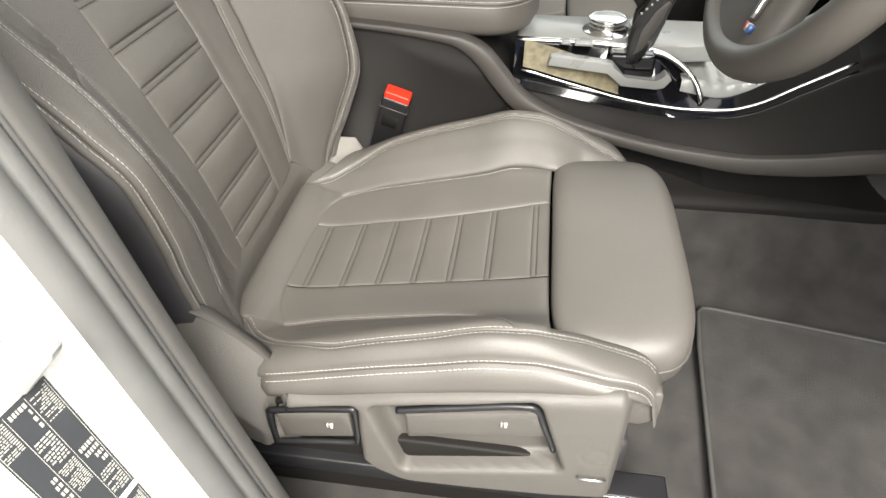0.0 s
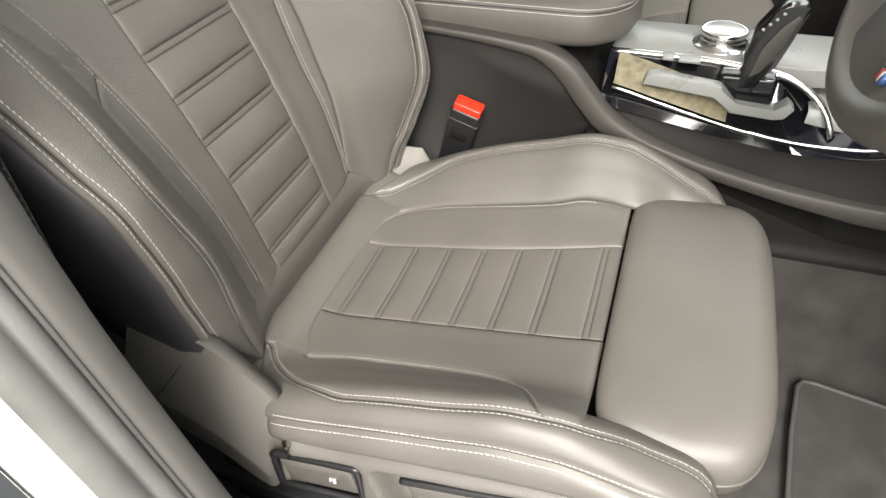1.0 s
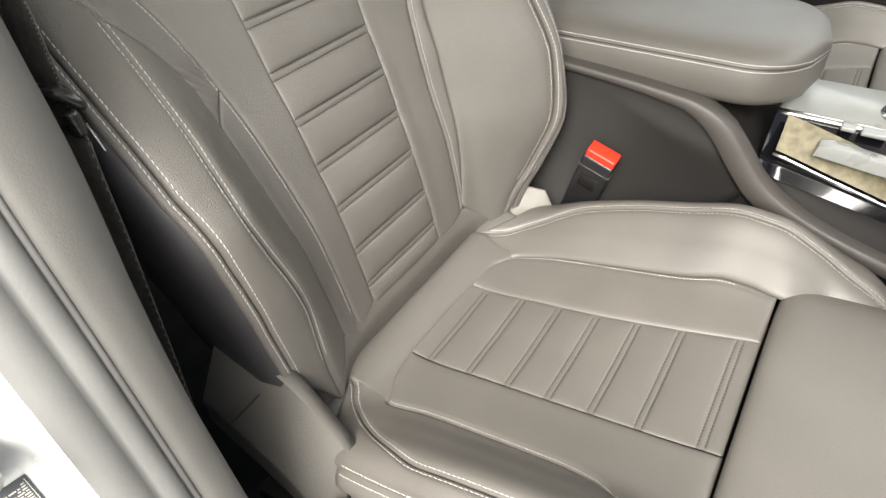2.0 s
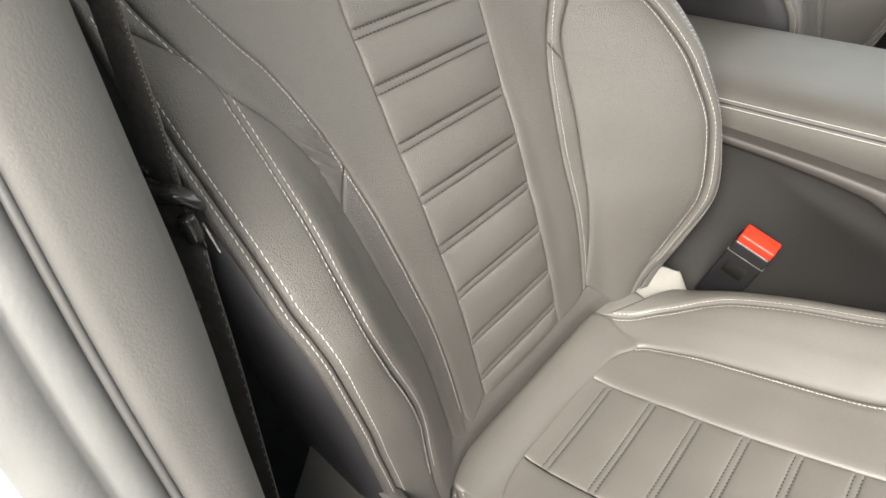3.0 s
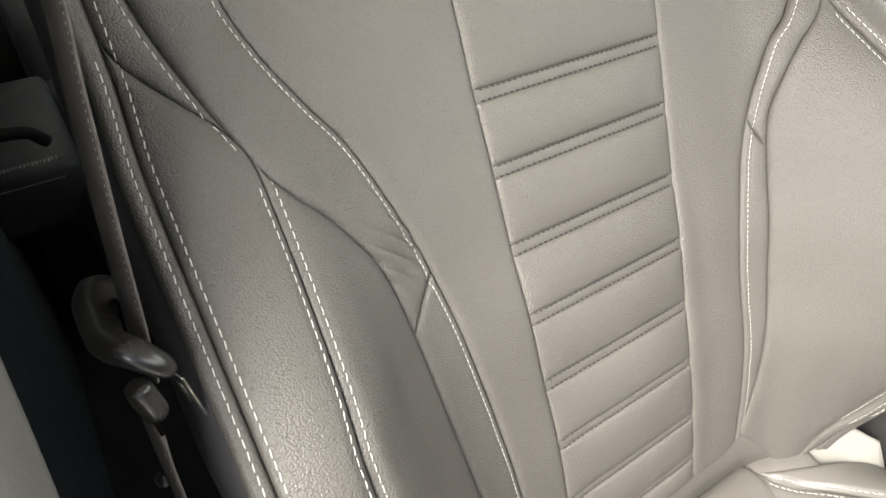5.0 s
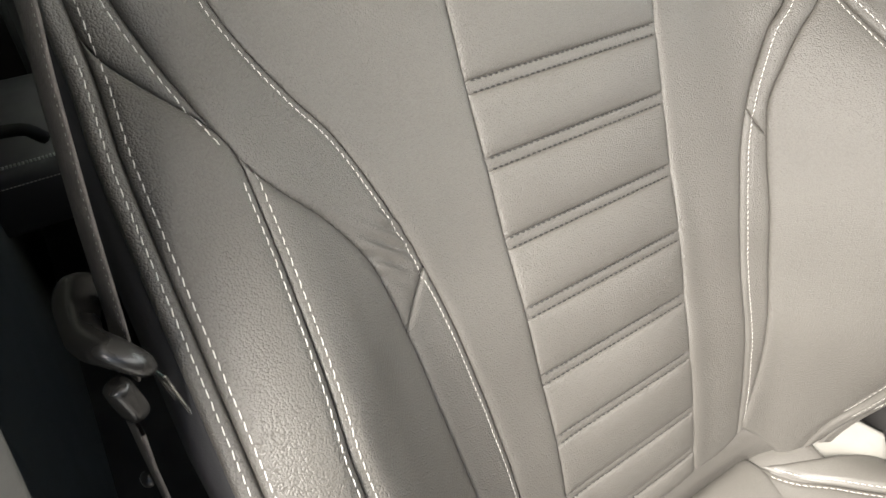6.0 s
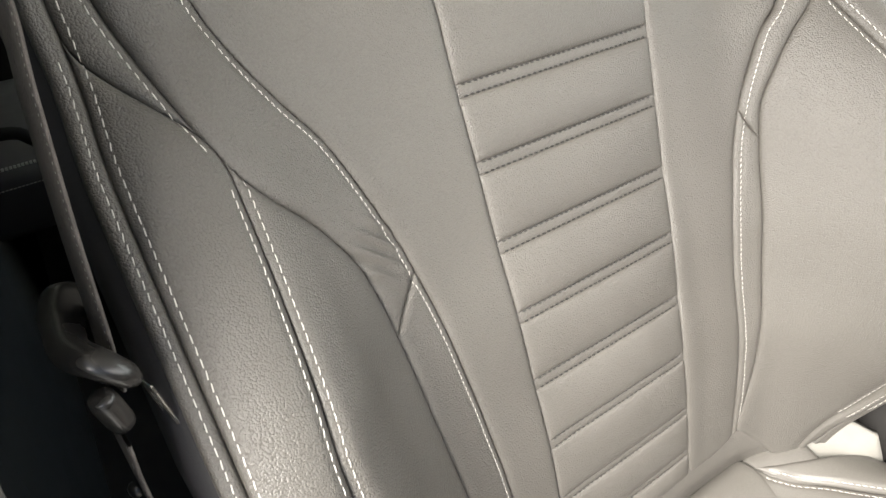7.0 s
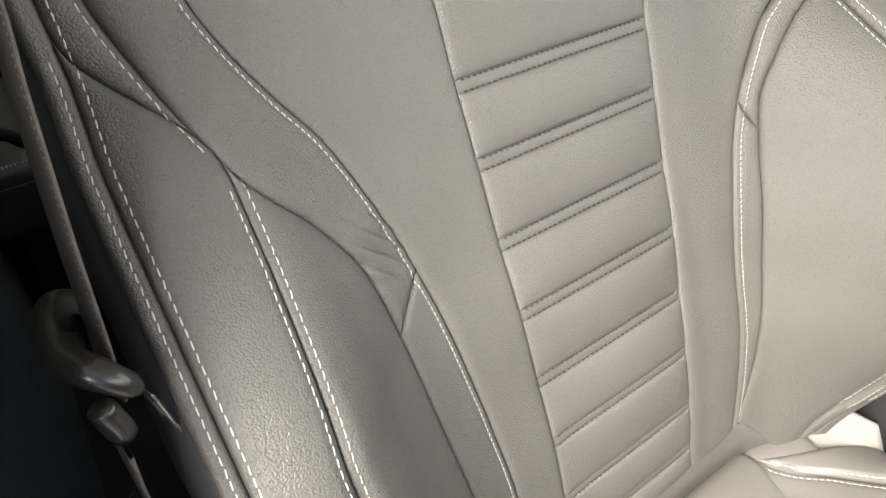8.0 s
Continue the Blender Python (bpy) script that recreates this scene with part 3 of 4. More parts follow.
def back_shell():
    """Side walls and rear of the backrest, behind the leather."""
    rows = []
    for i in range(41):
        z = lerp(0.2, 0.86, i / 40)
        n, f = back_surface(S2_N(z) - 0.011, z), back_surface(S2_F(z) + 0.011, z)
        d = 0.16 + 0.02 * math.sin(math.pi * i / 40)
        deep = XC(z) - d
        row = [n + Vector((-0.003, 0.003, 0)), n + Vector((-0.008, -0.004, 0)), n + Vector((-0.03, -0.0095, 0)), Vector(((n.x + deep) / 2, n.y - 0.007, z)), Vector((deep + 0.03, n.y + 0.012, z)), Vector((deep, n.y + 0.05, z))]
        row += [Vector((deep - 0.012, CY, z)), Vector((deep, f.y - 0.05, z)), Vector((deep + 0.03, f.y - 0.012, z)), Vector(((f.x + deep) / 2, f.y + 0.007, z)), f + Vector((-0.03, 0.0095, 0)), f + Vector((-0.008, 0.004, 0)), f + Vector((-0.003, -0.003, 0))]
        rows.append(row)
    return grid_bm(rows)


def head_pad():
    """The pad above the ribbed insert, with a rounded lower lip."""
    rows = []
    for i in range(25):
        v = i / 24
        row = []
        for j in range(33):
            u = j / 32
            half = 0.122
            y = CY + 0.008 + half * (2 * u - 1)
            low = 0.651 + 0.045 * abs(2 * u - 1) ** 3
            z = lerp(low, 0.9, v)
            edge = min(v * 0.25, u * 0.244, (1 - u) * 0.244)
            p = back_surface(y, z)
            row.append(p + FRONT * (-0.006 + 0.012 * (1 - math.exp(-edge / 0.0025)) + 0.012 * (1 - math.exp(-edge / 0.03))))
        rows.append(row)
    return grid_bm(rows)


def cushion_shell():
    return box_bm((-0.06, -0.235, 0.06), (0.45, 0.245, 0.15), 0.01)


def bolster_side(c2, k):
    """The leather that falls from the outer seam to the plastic trim, closed round at the front."""
    rows = []
    for i in range(61):
        x = lerp(0.022, 0.47, i / 60)
        y = c2(x)
        p = cushion_surface(y, x)
        low = 0.187 + 0.175 * (x - 0.055) if x > 0.02 else 0.181
        if k < 0:
            low -= 0.02
        low = min(low, p.z - 0.012)
        curl = max(0.0, (x - 0.44) / 0.03) + max(0.0, (0.034 - x) / 0.024)
        row = []
        for t, out in ((0, -0.0035), (0.06, 0.002), (0.2, 0.0075), (0.45, 0.011), (0.7, 0.0085), (0.9, 0.001), (1, -0.006)):
            out -= 0.03 * curl**2
            row.append(Vector((x, y - k * out, lerp(p.z, low, t))))
        rows.append(row)
    inner = CY - k * 0.17
    for x, s in ((0.474, 0.35), (0.475, 1.0)):
        rows.append([Vector((x, lerp(q.y, inner, s), q.z - 0.004 * s)) for q in rows[-1]])
    return grid_bm(rows)


def side_trim(parent):
    """Moulded cover on the door side of the seat base, with two switch recesses."""
    top = spl((-0.13, 0.335), (-0.05, 0.3), (-0.027, 0.288), (0.02, 0.243), (0.046, 0.2115), (0.06, 0.207), (0.2, 0.232), (0.3, 0.249), (0.38, 0.2605), (0.419, 0.266), (0.432, 0.26))
    low = spl((-0.13, 0.21), (-0.03, 0.165), (0.018, 0.128), (0.05, 0.116), (0.14, 0.118), (0.16, 0.1), (0.2, 0.084), (0.35, 0.09), (0.432, 0.1))

    def inside(u, v, u0, u1, v0, v1, slant=0.0, r=0.008):
        cu, cv = (u0 + u1) / 2, (v0 + v1) / 2
        du, dv = abs(u - slant * (v - v1) - cu) - (u1 - u0) / 2 + r, abs(v - cv) - (v1 - v0) / 2 + r
        return min(max(du, dv), 0) + math.hypot(max(du, 0), max(dv, 0)) - r

    def depth(x, z):
        v = z - 0.209 - 0.194 * (x - 0.058)
        a = inside(x, v, 0.03, 0.14, -0.12, -0.02)
        b = inside(x, v, 0.156, 0.338, -0.13, -0.02, -0.3)
        s = lambda d: 1 / (1 + math.exp(d / 0.0011)) if abs(d) < 0.03 else float(d < 0)
        ring = math.hypot(x - 0.404, z - 0.173)
        return 0.02 * s(a) + 0.03 * s(b) + 0.0012 * math.exp(-(((ring - 0.0145) / 0.0012) ** 2))

    rows = []
    for i in range(171):
        x = lerp(-0.13, 0.432, i / 170)
        t, l = top(x), low(x)
        row = [Vector((x, -0.235, t - 0.004))]
        for j in range(61):
            z = lerp(t, l, j / 60)
            e = t - z
            roll = 0.014 * math.exp(-e / 0.006) + 0.012 * max(0.0, (x - 0.42) / 0.012) ** 2 - 0.004 * min(1, e / 0.05)
            flat = min(max((0.062 - x) / 0.035, 0.0), 1.0)
            roll = lerp(roll, max(0.05 - 0.64 * e, -0.006), flat * flat * (3 - 2 * flat))
            row.append(Vector((x, -0.271 + roll + depth(x, z) * (1 - 0.6 * flat) + 0.03 * max(0, -x), z)))
        rows.append(row)
    trim = part("side_trim", grid_bm(rows), PLASTIC, parent, "grained grey plastic side cover with switch recesses")
    part("trim_joint", tube_bm([(0.058, -0.2708 + 0.014 * math.exp(-e / 0.006) - 0.08 * e, 0.207 - e) for e in (0.0, 0.002, 0.004, 0.007, 0.01, 0.014, 0.02)], 0.0009, 6), BLACK, trim)

    part("panel_joint", tube_bm([(-0.066, -0.2485, 0.269), (-0.072, -0.255, 0.2605), (-0.078, -0.2613, 0.252), (-0.084, -0.2678, 0.2435), (-0.09, -0.2748, 0.235)], 0.0009, 6), BLACK, trim)

    def local(u, v):
        return (u, v + 0.209 + 0.194 * (u - 0.058))

    def switch(u0, u1, v0, v1, slant=0.0):
        rows = []
        for d, y in ((0.0, -0.256), (0.0, -0.2665), (0.0012, -0.2695), (0.003, -0.2705), (0.01, -0.2712)):
            ring = []
            for u, v in ((u0 + d, v0 + d), ((u0 + u1) / 2, v0 + d), (u1 - d + slant * 0.5, v0 + d), (u1 - d, v1 - d), ((u0 + u1) / 2, v1 - d), (u0 + d, v1 - d)):
                x, z = local(u, v)
                ring.append(Vector((x, y + (0.006 if v < (v0 + v1) / 2 else 0), z)))
            rows.append(ring)
        bm = grid_bm(rows, close_u=True)
        bm.verts.ensure_lookup_table()
        bm.faces.new(list(bm.verts)[-6:])
        return bm

    # dark plates added in both recesses for the shade below the switches
    for u0, u1, v0, v1, lean in ((0.036, 0.135, -0.117, -0.024, 0.0), (0.162, 0.333, -0.127, -0.023, 0.028)):
        outline = [local(u0, v1), local(u1, v1), local(u1 + lean, v0), local(u0 + lean * 0.5, v0)]
        deep = -0.2535 if u0 < 0.1 else -0.2445
        part("recess_floor", prism_bm(outline, deep, deep + 0.006, 0.002), PLASTIC_DARK, trim, "dark plate that stands in for shade in the switch recess")
    s1 = part("switch", switch(0.043, 0.131, -0.08, -0.027), PLASTIC, trim, "grey rocker switch with a small white seat symbol", angle=30)
    s2 = part("switch", switch(0.195, 0.338, -0.08, -0.03, 0.03), PLASTIC, trim, "long grey seat switch with a small white symbol", angle=30)
    for sw, u, v in ((s1, 0.106, -0.05), (s2, 0.303, -0.05)):
        bm = bmesh.new()
        x, z = local(u, v)
        for a, b, w, h in ((-0.003, -0.002, 0.0018, 0.007), (0.0, 0.001, 0.0045, 0.002), (0.0005, -0.002, 0.0035, 0.0014), (0.001, -0.0045, 0.003, 0.0014)):
            add_box(bm, (x + a, -0.2722, z + b - h / 2 + 0.003), (x + a + w, -0.2695, z + b + h / 2 + 0.003))
        part("symbol", bm, PRINT, sw, "small white seat symbol")

    # black bars added where the gap round each switch lies in shade
    for name, pts in (("gasket", [(0.034, -0.025), (0.085, -0.0235), (0.136, -0.025), (0.137, -0.055), (0.136, -0.084), (0.085, -0.085), (0.034, -0.084), (0.033, -0.055), (0.034, -0.025)]), ("gasket", [(0.185, -0.0275), (0.25, -0.0245), (0.33, -0.0245), (0.337, -0.03), (0.346, -0.055), (0.356, -0.085), (0.36, -0.1)])):
        path = []
        for u, v in pts:
            x, z = local(u, v)
            path.append((x, -0.2665, z))
        part(name, tube_bm(along(path, 60), 0.0042, 8), BLACK, trim, "black bar that stands in for the shaded gap round the switch")
    part("lower_cover", box_bm((-0.06, -0.256, 0.02), (0.415, -0.232, 0.135), 0.004), PLASTIC_DARK, trim, "dark lower cover")
    part("trim_clip", tube_bm(along([(0.39, -0.276, 0.135), (0.392, -0.281, 0.141), (0.404, -0.283, 0.143), (0.418, -0.281, 0.141), (0.42, -0.276, 0.135)], 12), 0.0018, 8), CHROME, trim, "small bright metal clip")
    part("front_fascia", prism_bm([(0.4, 0.235), (0.4655, 0.245), (0.4685, 0.24), (0.4695, 0.212), (0.464, 0.197), (0.452, 0.189), (0.4, 0.189)], -0.237, -0.222, 0.003), PLASTIC, parent, "grey plastic fascia under the thigh support")
    rail = part("seat_rail", box_bm((-0.1, -0.27, 0.07), (0.5, -0.235, 0.096), 0.003), BLACK, parent, "black steel seat rail")
    part("rail_edge", box_bm((0.425, -0.2715, 0.092), (0.498, -0.2695, 0.0965), 0.0005), CHROME, rail)
    part("seat_base", box_bm((-0.05, -0.225, 0.01), (0.40, 0.235, 0.07), 0.01), BLACK, parent, "black seat base and rails")
    return trim


seat = make_seat()
passenger = copy_thing(seat, pose(0.03, 0.85, 0))
tagged(seat, group="front seats")
tagged(passenger, group="front seats")

# ---- floor, ground and body shell ----
ground = tagged(part("ground", box_bm((-60, -60, -0.62), (60, 60, -0.46)), CONCRETE), "pale concrete ground outside the car", "ground", kind="structure")


def floor_sheet():
    rows = []
    for i in range(60):
        x = lerp(-1.65, 1.25, i / 59)
        row = []
        for j in range(70):
            y = lerp(-0.47, 1.3, j / 69)
            z = 0.004 * noise.noise(Vector((x * 6, y * 6, 0)))
            hump = spl((0.16, 0), (0.22, 0.015), (0.29, 0.13), (0.31, 0.15))(y) if y < 0.43 else spl((0.55, 0.15), (0.57, 0.13), (0.64, 0.015), (0.7, 0))(y)
            kick = 0.5 * max(0, x - 0.95)
            row.append(Vector((x, y, z + hump + kick)))
        rows.append(row)
    return grid_bm(rows)


tagged(part("floor", floor_sheet(), CARPET), "dark grey carpeted car floor", "floor", kind="structure")


def floor_mat():
    outline = [(0.575, -0.27), (0.582, -0.2), (0.606, 0.06), (0.618, 0.145), (0.626, 0.156), (0.64, 0.157), (0.8, 0.13), (0.97, 0.1), (1.0, 0.06), (1.0, -0.28), (0.98, -0.3), (0.6, -0.3)]
    mat_ob = thing("floor_mat", "grey carpet floor mat with a stitched dark edge", "floor mat", (0.8, -0.05, 0.006))
    a = part("mat_body", prism_bm([(x - 0.8, y + 0.05) for x, y in outline], 0.0, 0.009, 0.003, "z"), CARPET, mat_ob)
    pts = [(x - 0.8, y + 0.05, 0.009) for x, y in outline]
    part("edging", tube_bm(pts + [pts[0]], 0.0035, 8), RUBBER_DARK, mat_ob, "dark bound edge")
    return mat_ob


floor_mat()

shell = thing("car_body", "white car body with pale roof lining and dark doors", "car", kind="structure")
part("roof", box_bm((-1.6, -0.40, 1.16), (0.6, 1.28, 1.2), 0.01), PAINT, shell)
part("headliner", box_bm((-1.55, -0.36, 1.13), (0.58, 1.24, 1.155), 0.01), HEADLINER, shell)
part("far_door", box_bm((-1.6, 1.22, -0.1), (1.2, 1.3, 0.66), 0.03), PLASTIC_DARK, shell, "dark far side door panels")
part("far_pillar", box_bm((-0.3, 1.2, 0.66), (-0.08, 1.28, 1.15), 0.02), TRIM, shell)
part("rear_wall", box_bm((-1.7, -0.45, -0.1), (-1.55, 1.3, 1.16), 0.02), GREY_FELT, shell)
part("bulkhead", box_bm((1.1, -0.42, -0.1), (1.2, 1.3, 0.72), 0.02), GREY_FELT, shell)
part("sill", box_bm((-0.1, -0.44, -0.12), (1.2, -0.34, 0.02), 0.02), PAINT, shell, "white door sill")
part("front_pillar", tube_bm([(0.6, -0.36, 1.15), (1.1, -0.4, 0.75)], 0.035, 12), PAINT, shell)
part("roof_rail", tube_bm([(-1.5, -0.39, 1.15), (0.0, -0.39, 1.16), (0.6, -0.36, 1.15)], 0.03, 12), PAINT, shell)

dash = thing("dashboard", "dark soft plastic dashboard", "dashboard", (1.0, 0.45, 0.6))
part("dash_body", box_bm((-0.2, -0.85, -0.1), (0.15, 0.82, 0.16), 0.05, 4), PLASTIC_DARK, dash)

# door pillar: seals and painted post, swept along a leaning line
PX = spl((-0.12, 0.135), (0.1, 0.095), (0.28, 0.053), (0.386, 0.029), (0.503, 0.003), (0.563, -0.012), (0.65, -0.04), (0.75, -0.075), (0.9, -0.135), (1.16, -0.25))
PY = spl((-0.12, -0.352), (0.56, -0.352), (0.75, -0.342), (1.16, -0.3))


def sweep(profile, n=60, z0=-0.1, z1=1.14):
    rows = []
    for i in range(n + 1):
        z = lerp(z0, z1, i / n)
        rows.append([Vector((PX(z) + dx, PY(z) + dy, z)) for dx, dy in profile])
    return grid_bm(rows)


pillar = thing("door_pillar", "white painted door pillar with grey rubber seals and a dark data sticker", "door pillar", kind="structure")
bulge = spl((-0.2, 0.25), (0.4, 0.3), (0.5, 0.55), (0.62, 1.0), (1.2, 1.2))
part("inner_trim", grid_bm([[Vector((PX(z) + dx, PY(z) + (dy * bulge(z) if dy > 0 else dy), z)) for dx, dy in ((-0.07, 0.006), (-0.05, 0.02), (-0.034, 0.0265), (-0.022, 0.027), (-0.012, 0.0185), (-0.003, 0.007), (0.0035, -0.005), (0.007, -0.017), (0.0085, -0.028), (0.002, -0.032))] for z in [lerp(-0.1, 1.14, i / 60) for i in range(61)]]), TRIM, pillar, "grey pillar trim")
part("pillar_lining", sweep([(-0.42, -0.05), (-0.2, -0.04), (-0.1, -0.02), (-0.05, -0.006), (-0.01, -0.006)]), DARK_LINING, pillar, "dark lower pillar lining")
part("inner_seal", sweep([(-0.004, -0.0265), (0.008, -0.0275), (0.0102, -0.0295), (0.008, -0.032), (-0.004, -0.033)]), RUBBER_DARK, pillar, "dark rubber lip")
part("outer_seal", sweep([(-0.002, -0.0305), (0.007, -0.0315), (0.0102, -0.0355), (0.0108, -0.041), (0.0085, -0.0465), (0.0062, -0.049), (0.008, -0.0515), (0.0095, -0.058), (0.008, -0.066), (0.002, -0.073), (-0.006, -0.076)]), RUBBER, pillar, "grey hollow rubber seal")
POST = [(-0.02, -0.055), (-0.004, -0.066), (0.0, -0.073), (-0.006, -0.079), (-0.024, -0.084), (-0.034, -0.09), (-0.044, -0.148), (-0.05, -0.166), (-0.075, -0.18), (-0.4, -0.19)]
part("painted_post", sweep(POST), PAINT, pillar, "glossy white painted pillar")


def on_post(a, z, lift=0.0008):
    """A place on the pillar's forward face, a metres outwards from its inner edge."""
    return Vector((PX(z) - 0.034 - 0.0104 * a / 0.058 + lift, PY(z) - 0.09 - a, z))


def post_sheet(bm, a0, a1, z0, z1, lift, n=6):
    rows = [[bm.verts.new(on_post(a, lerp(z0, z1, i / n), lift)) for a in (a0, a1)] for i in range(n + 1)]
    for r, q in zip(rows, rows[1:]):
        bm.faces.new((r[0], r[1], q[1], q[0]))
    return bm


for z0, z1 in ((0.441, 0.319), (0.313, 0.21)):
    sticker = part("data_sticker", post_sheet(bmesh.new(), 0.002, 0.056, z0, z1, 0.0009), STICKER, pillar, "dark data sticker with pale rows of print")
    bm = bmesh.new()
    rnd = random.Random(4)
    step = (z0 - z1 - 0.004) / 4
    for col in range(3):
        for block in range(4):
            top_z, a0 = z0 - 0.004 - block * step, 0.005 + col * 0.0175
            look_of = (col * 2 + block) % 4
            if look_of == 1:
                continue
            rows_n, tall = ((13, 0.0011), (0, 0), (4, 0.0042), (9, 0.0016))[look_of]
            for k in range(rows_n):
                z = top_z - k * (step - 0.003) / rows_n
                a = a0
                while a < a0 + 0.0135:
                    w = rnd.uniform(0.0012, 0.0045 if tall < 0.004 else 0.0025)
                    post_sheet(bm, a, min(a + w, a0 + 0.0145), z, z - tall, 0.0014, 1)
                    a += w + 0.0008
                    if rnd.random() < 0.12:
                        break
    for col in (0.0035, 0.0205, 0.038, 0.0545):
        post_sheet(bm, col, col + 0.0005, z0 - 0.002, z1 + 0.002, 0.0014, 4)
    part("print", bm, PRINT, sticker, "pale rows of small print")
part("door_striker", prism_bm([(-0.05, 0.487), (-0.016, 0.4855), (0.008, 0.489), (0.024, 0.497), (0.029, 0.495), (0.026, 0.489), (-0.008, 0.451), (-0.041, 0.431), (-0.05, 0.43)], -0.468, -0.456, 0.003), STRIKER, pillar, "pale steel striker bracket", angle=40)
part("striker_plate", box_bm((-0.05, -0.53, 0.455), (-0.028, -0.455, 0.5), 0.004, 2), SILVER, pillar, "bright metal striker plate")

# ---- centre console ----
console = thing("centre_console", "dark grey centre console with glossy trim and a padded armrest", "centre console", (0.3, 0.43, 0.0))


def at_console(bm):
    for v in bm.verts:
        v.co -= Vector((0.3, 0.43, 0.0))
    return bm


part("side_wall", at_console(prism_bm([(-0.25, 0.1), (-0.25, 0.44), (0.016, 0.428), (0.19, 0.41), (0.235, 0.385), (0.275, 0.33), (0.31, 0.28), (0.45, 0.23), (0.62, 0.17), (0.9, 0.15), (1.1, 0.15), (1.1, 0.1)], 0.29, 0.57, 0.004)), PLASTIC_DARK, console, "dark grained console side")
band_top = spl((-0.25, 0.448), (0.016, 0.436), (0.18, 0.421), (0.225, 0.403), (0.255, 0.372), (0.29, 0.33), (0.34, 0.3), (0.44, 0.27), (0.56, 0.248), (0.666, 0.24), (0.744, 0.246), (0.869, 0.265), (1.1, 0.28))
band_low = spl((-0.25, 0.438), (0.016, 0.426), (0.17, 0.407), (0.205, 0.386), (0.24, 0.343), (0.28, 0.3), (0.36, 0.268), (0.463, 0.245), (0.57, 0.223), (0.68, 0.209), (0.755, 0.211), (0.885, 0.226), (1.1, 0.24))
rows = []
for i in range(90):
    x = lerp(-0.25, 1.1, i / 89)
    t, l = band_top(x), band_low(x)
    rows.append([Vector((x, y, lerp(l, t, k))) for k, y in ((0, 0.295), (0.0, 0.284), (0.1, 0.2815), (0.5, 0.281), (0.9, 0.2815), (1.0, 0.284), (1.0, 0.31))])
part("border_strip", at_console(grid_bm(rows)), BORDER, console, "lighter grey border strip")
# upper body between the border strip and the trims
up_top = spl((0.24, 0.36), (0.288, 0.325), (0.36, 0.315), (0.48, 0.296), (0.56, 0.29), (0.62, 0.294), (0.66, 0.304), (0.722, 0.339), (0.8, 0.387), (0.9, 0.43), (1.1, 0.5))
rows = []
for i in range(70):
    x = lerp(0.25, 1.1, i / 69)
    l, t = band_top(x) - 0.01, up_top(x)
    rows.append([Vector((x, lerp(0.292, 0.318, k) + 0.006 * math.sin(math.pi * k), lerp(l, t, k))) for k in (0, 0.15, 0.4, 0.7, 0.9, 1.0)] + [Vector((x, 0.345, t + 0.004)), Vector((x, 0.43, t + 0.004))])
part("upper_body", at_console(grid_bm(rows)), PLASTIC_DARK, console, "dark soft upper console side")
# glossy trim, chrome line, wood inlay
gl_low = spl((0.27, 0.345), (0.288, 0.33), (0.36, 0.317), (0.48, 0.298), (0.56, 0.291), (0.62, 0.294), (0.66, 0.304), (0.722, 0.339), (0.8, 0.387))
gl_mid = spl((0.27, 0.36), (0.288, 0.357), (0.36, 0.339), (0.48, 0.312), (0.56, 0.304), (0.62, 0.306), (0.66, 0.317), (0.722, 0.354), (0.8, 0.402))
gl_top = spl((0.27, 0.395), (0.3, 0.388), (0.5, 0.375), (0.56, 0.345), (0.62, 0.325), (0.66, 0.334), (0.722, 0.37), (0.8, 0.418))


def trim_sheet(low, top, x0, x1, y0, y1, lift):
    rows = []
    for i in range(50):
        x = lerp(x0, x1, i / 49)
        rows.append([Vector((x, lerp(y0, y1, k) - lift, lerp(low(x), top(x), k) + lift)) for k in (0, 0.05, 0.5, 0.95, 1.0)])
    return grid_bm(rows)


gloss = part("gloss_trim", at_console(trim_sheet(gl_low, gl_top, 0.272, 0.8, 0.312, 0.372, 0.0)), GLOSS, console, "piano black side trim")
part("wood_inlay", at_console(trim_sheet(lambda x: gl_mid(x) + 0.002, lambda x: lerp(gl_mid(x), gl_top(x), min(max(1.05 - (x - 0.287) * 4.2, 0.45), 1.0)), 0.287, 0.446, 0.322, 0.36, 0.004)), WOOD, gloss, "pale oak grain inlay")
part("chrome_line", at_console(tube_bm([(lerp(0.285, 0.79, i / 40), 0.317, gl_mid(lerp(0.285, 0.79, i / 40)) + 0.001) for i in range(41)], 0.0022, 8)), CHROME, gloss, "thin bright chrome line")
top_ob = part("top_plate", at_console(prism_bm([(0.272, 0.372), (0.275, 0.5), (0.6, 0.5), (0.6, 0.385), (0.545, 0.375), (0.4, 0.38)], 0.36, 0.388, 0.003, "z")), PALE_GREY, console, "satin silver top plate")
part("silver_edge", at_console(tube_bm(along([(0.272, 0.373, 0.388), (0.38, 0.374, 0.387), (0.5, 0.366, 0.38), (0.545, 0.358, 0.362), (0.575, 0.345, 0.332), (0.585, 0.335, 0.31)], 24), 0.0065, 10, 0.8)), CHROME, top_ob, "bright silver edge strip")
part("pull_handle", at_console(prism_bm([(0.327, 0.364), (0.33, 0.379), (0.345, 0.382), (0.43, 0.373), (0.452, 0.35), (0.503, 0.346), (0.516, 0.362), (0.527, 0.352), (0.517, 0.337), (0.504, 0.334), (0.447, 0.337), (0.424, 0.36)], 0.32, 0.342, 0.0025)), PALE_GREY, gloss, "angular pale silver pull handle", angle=35)
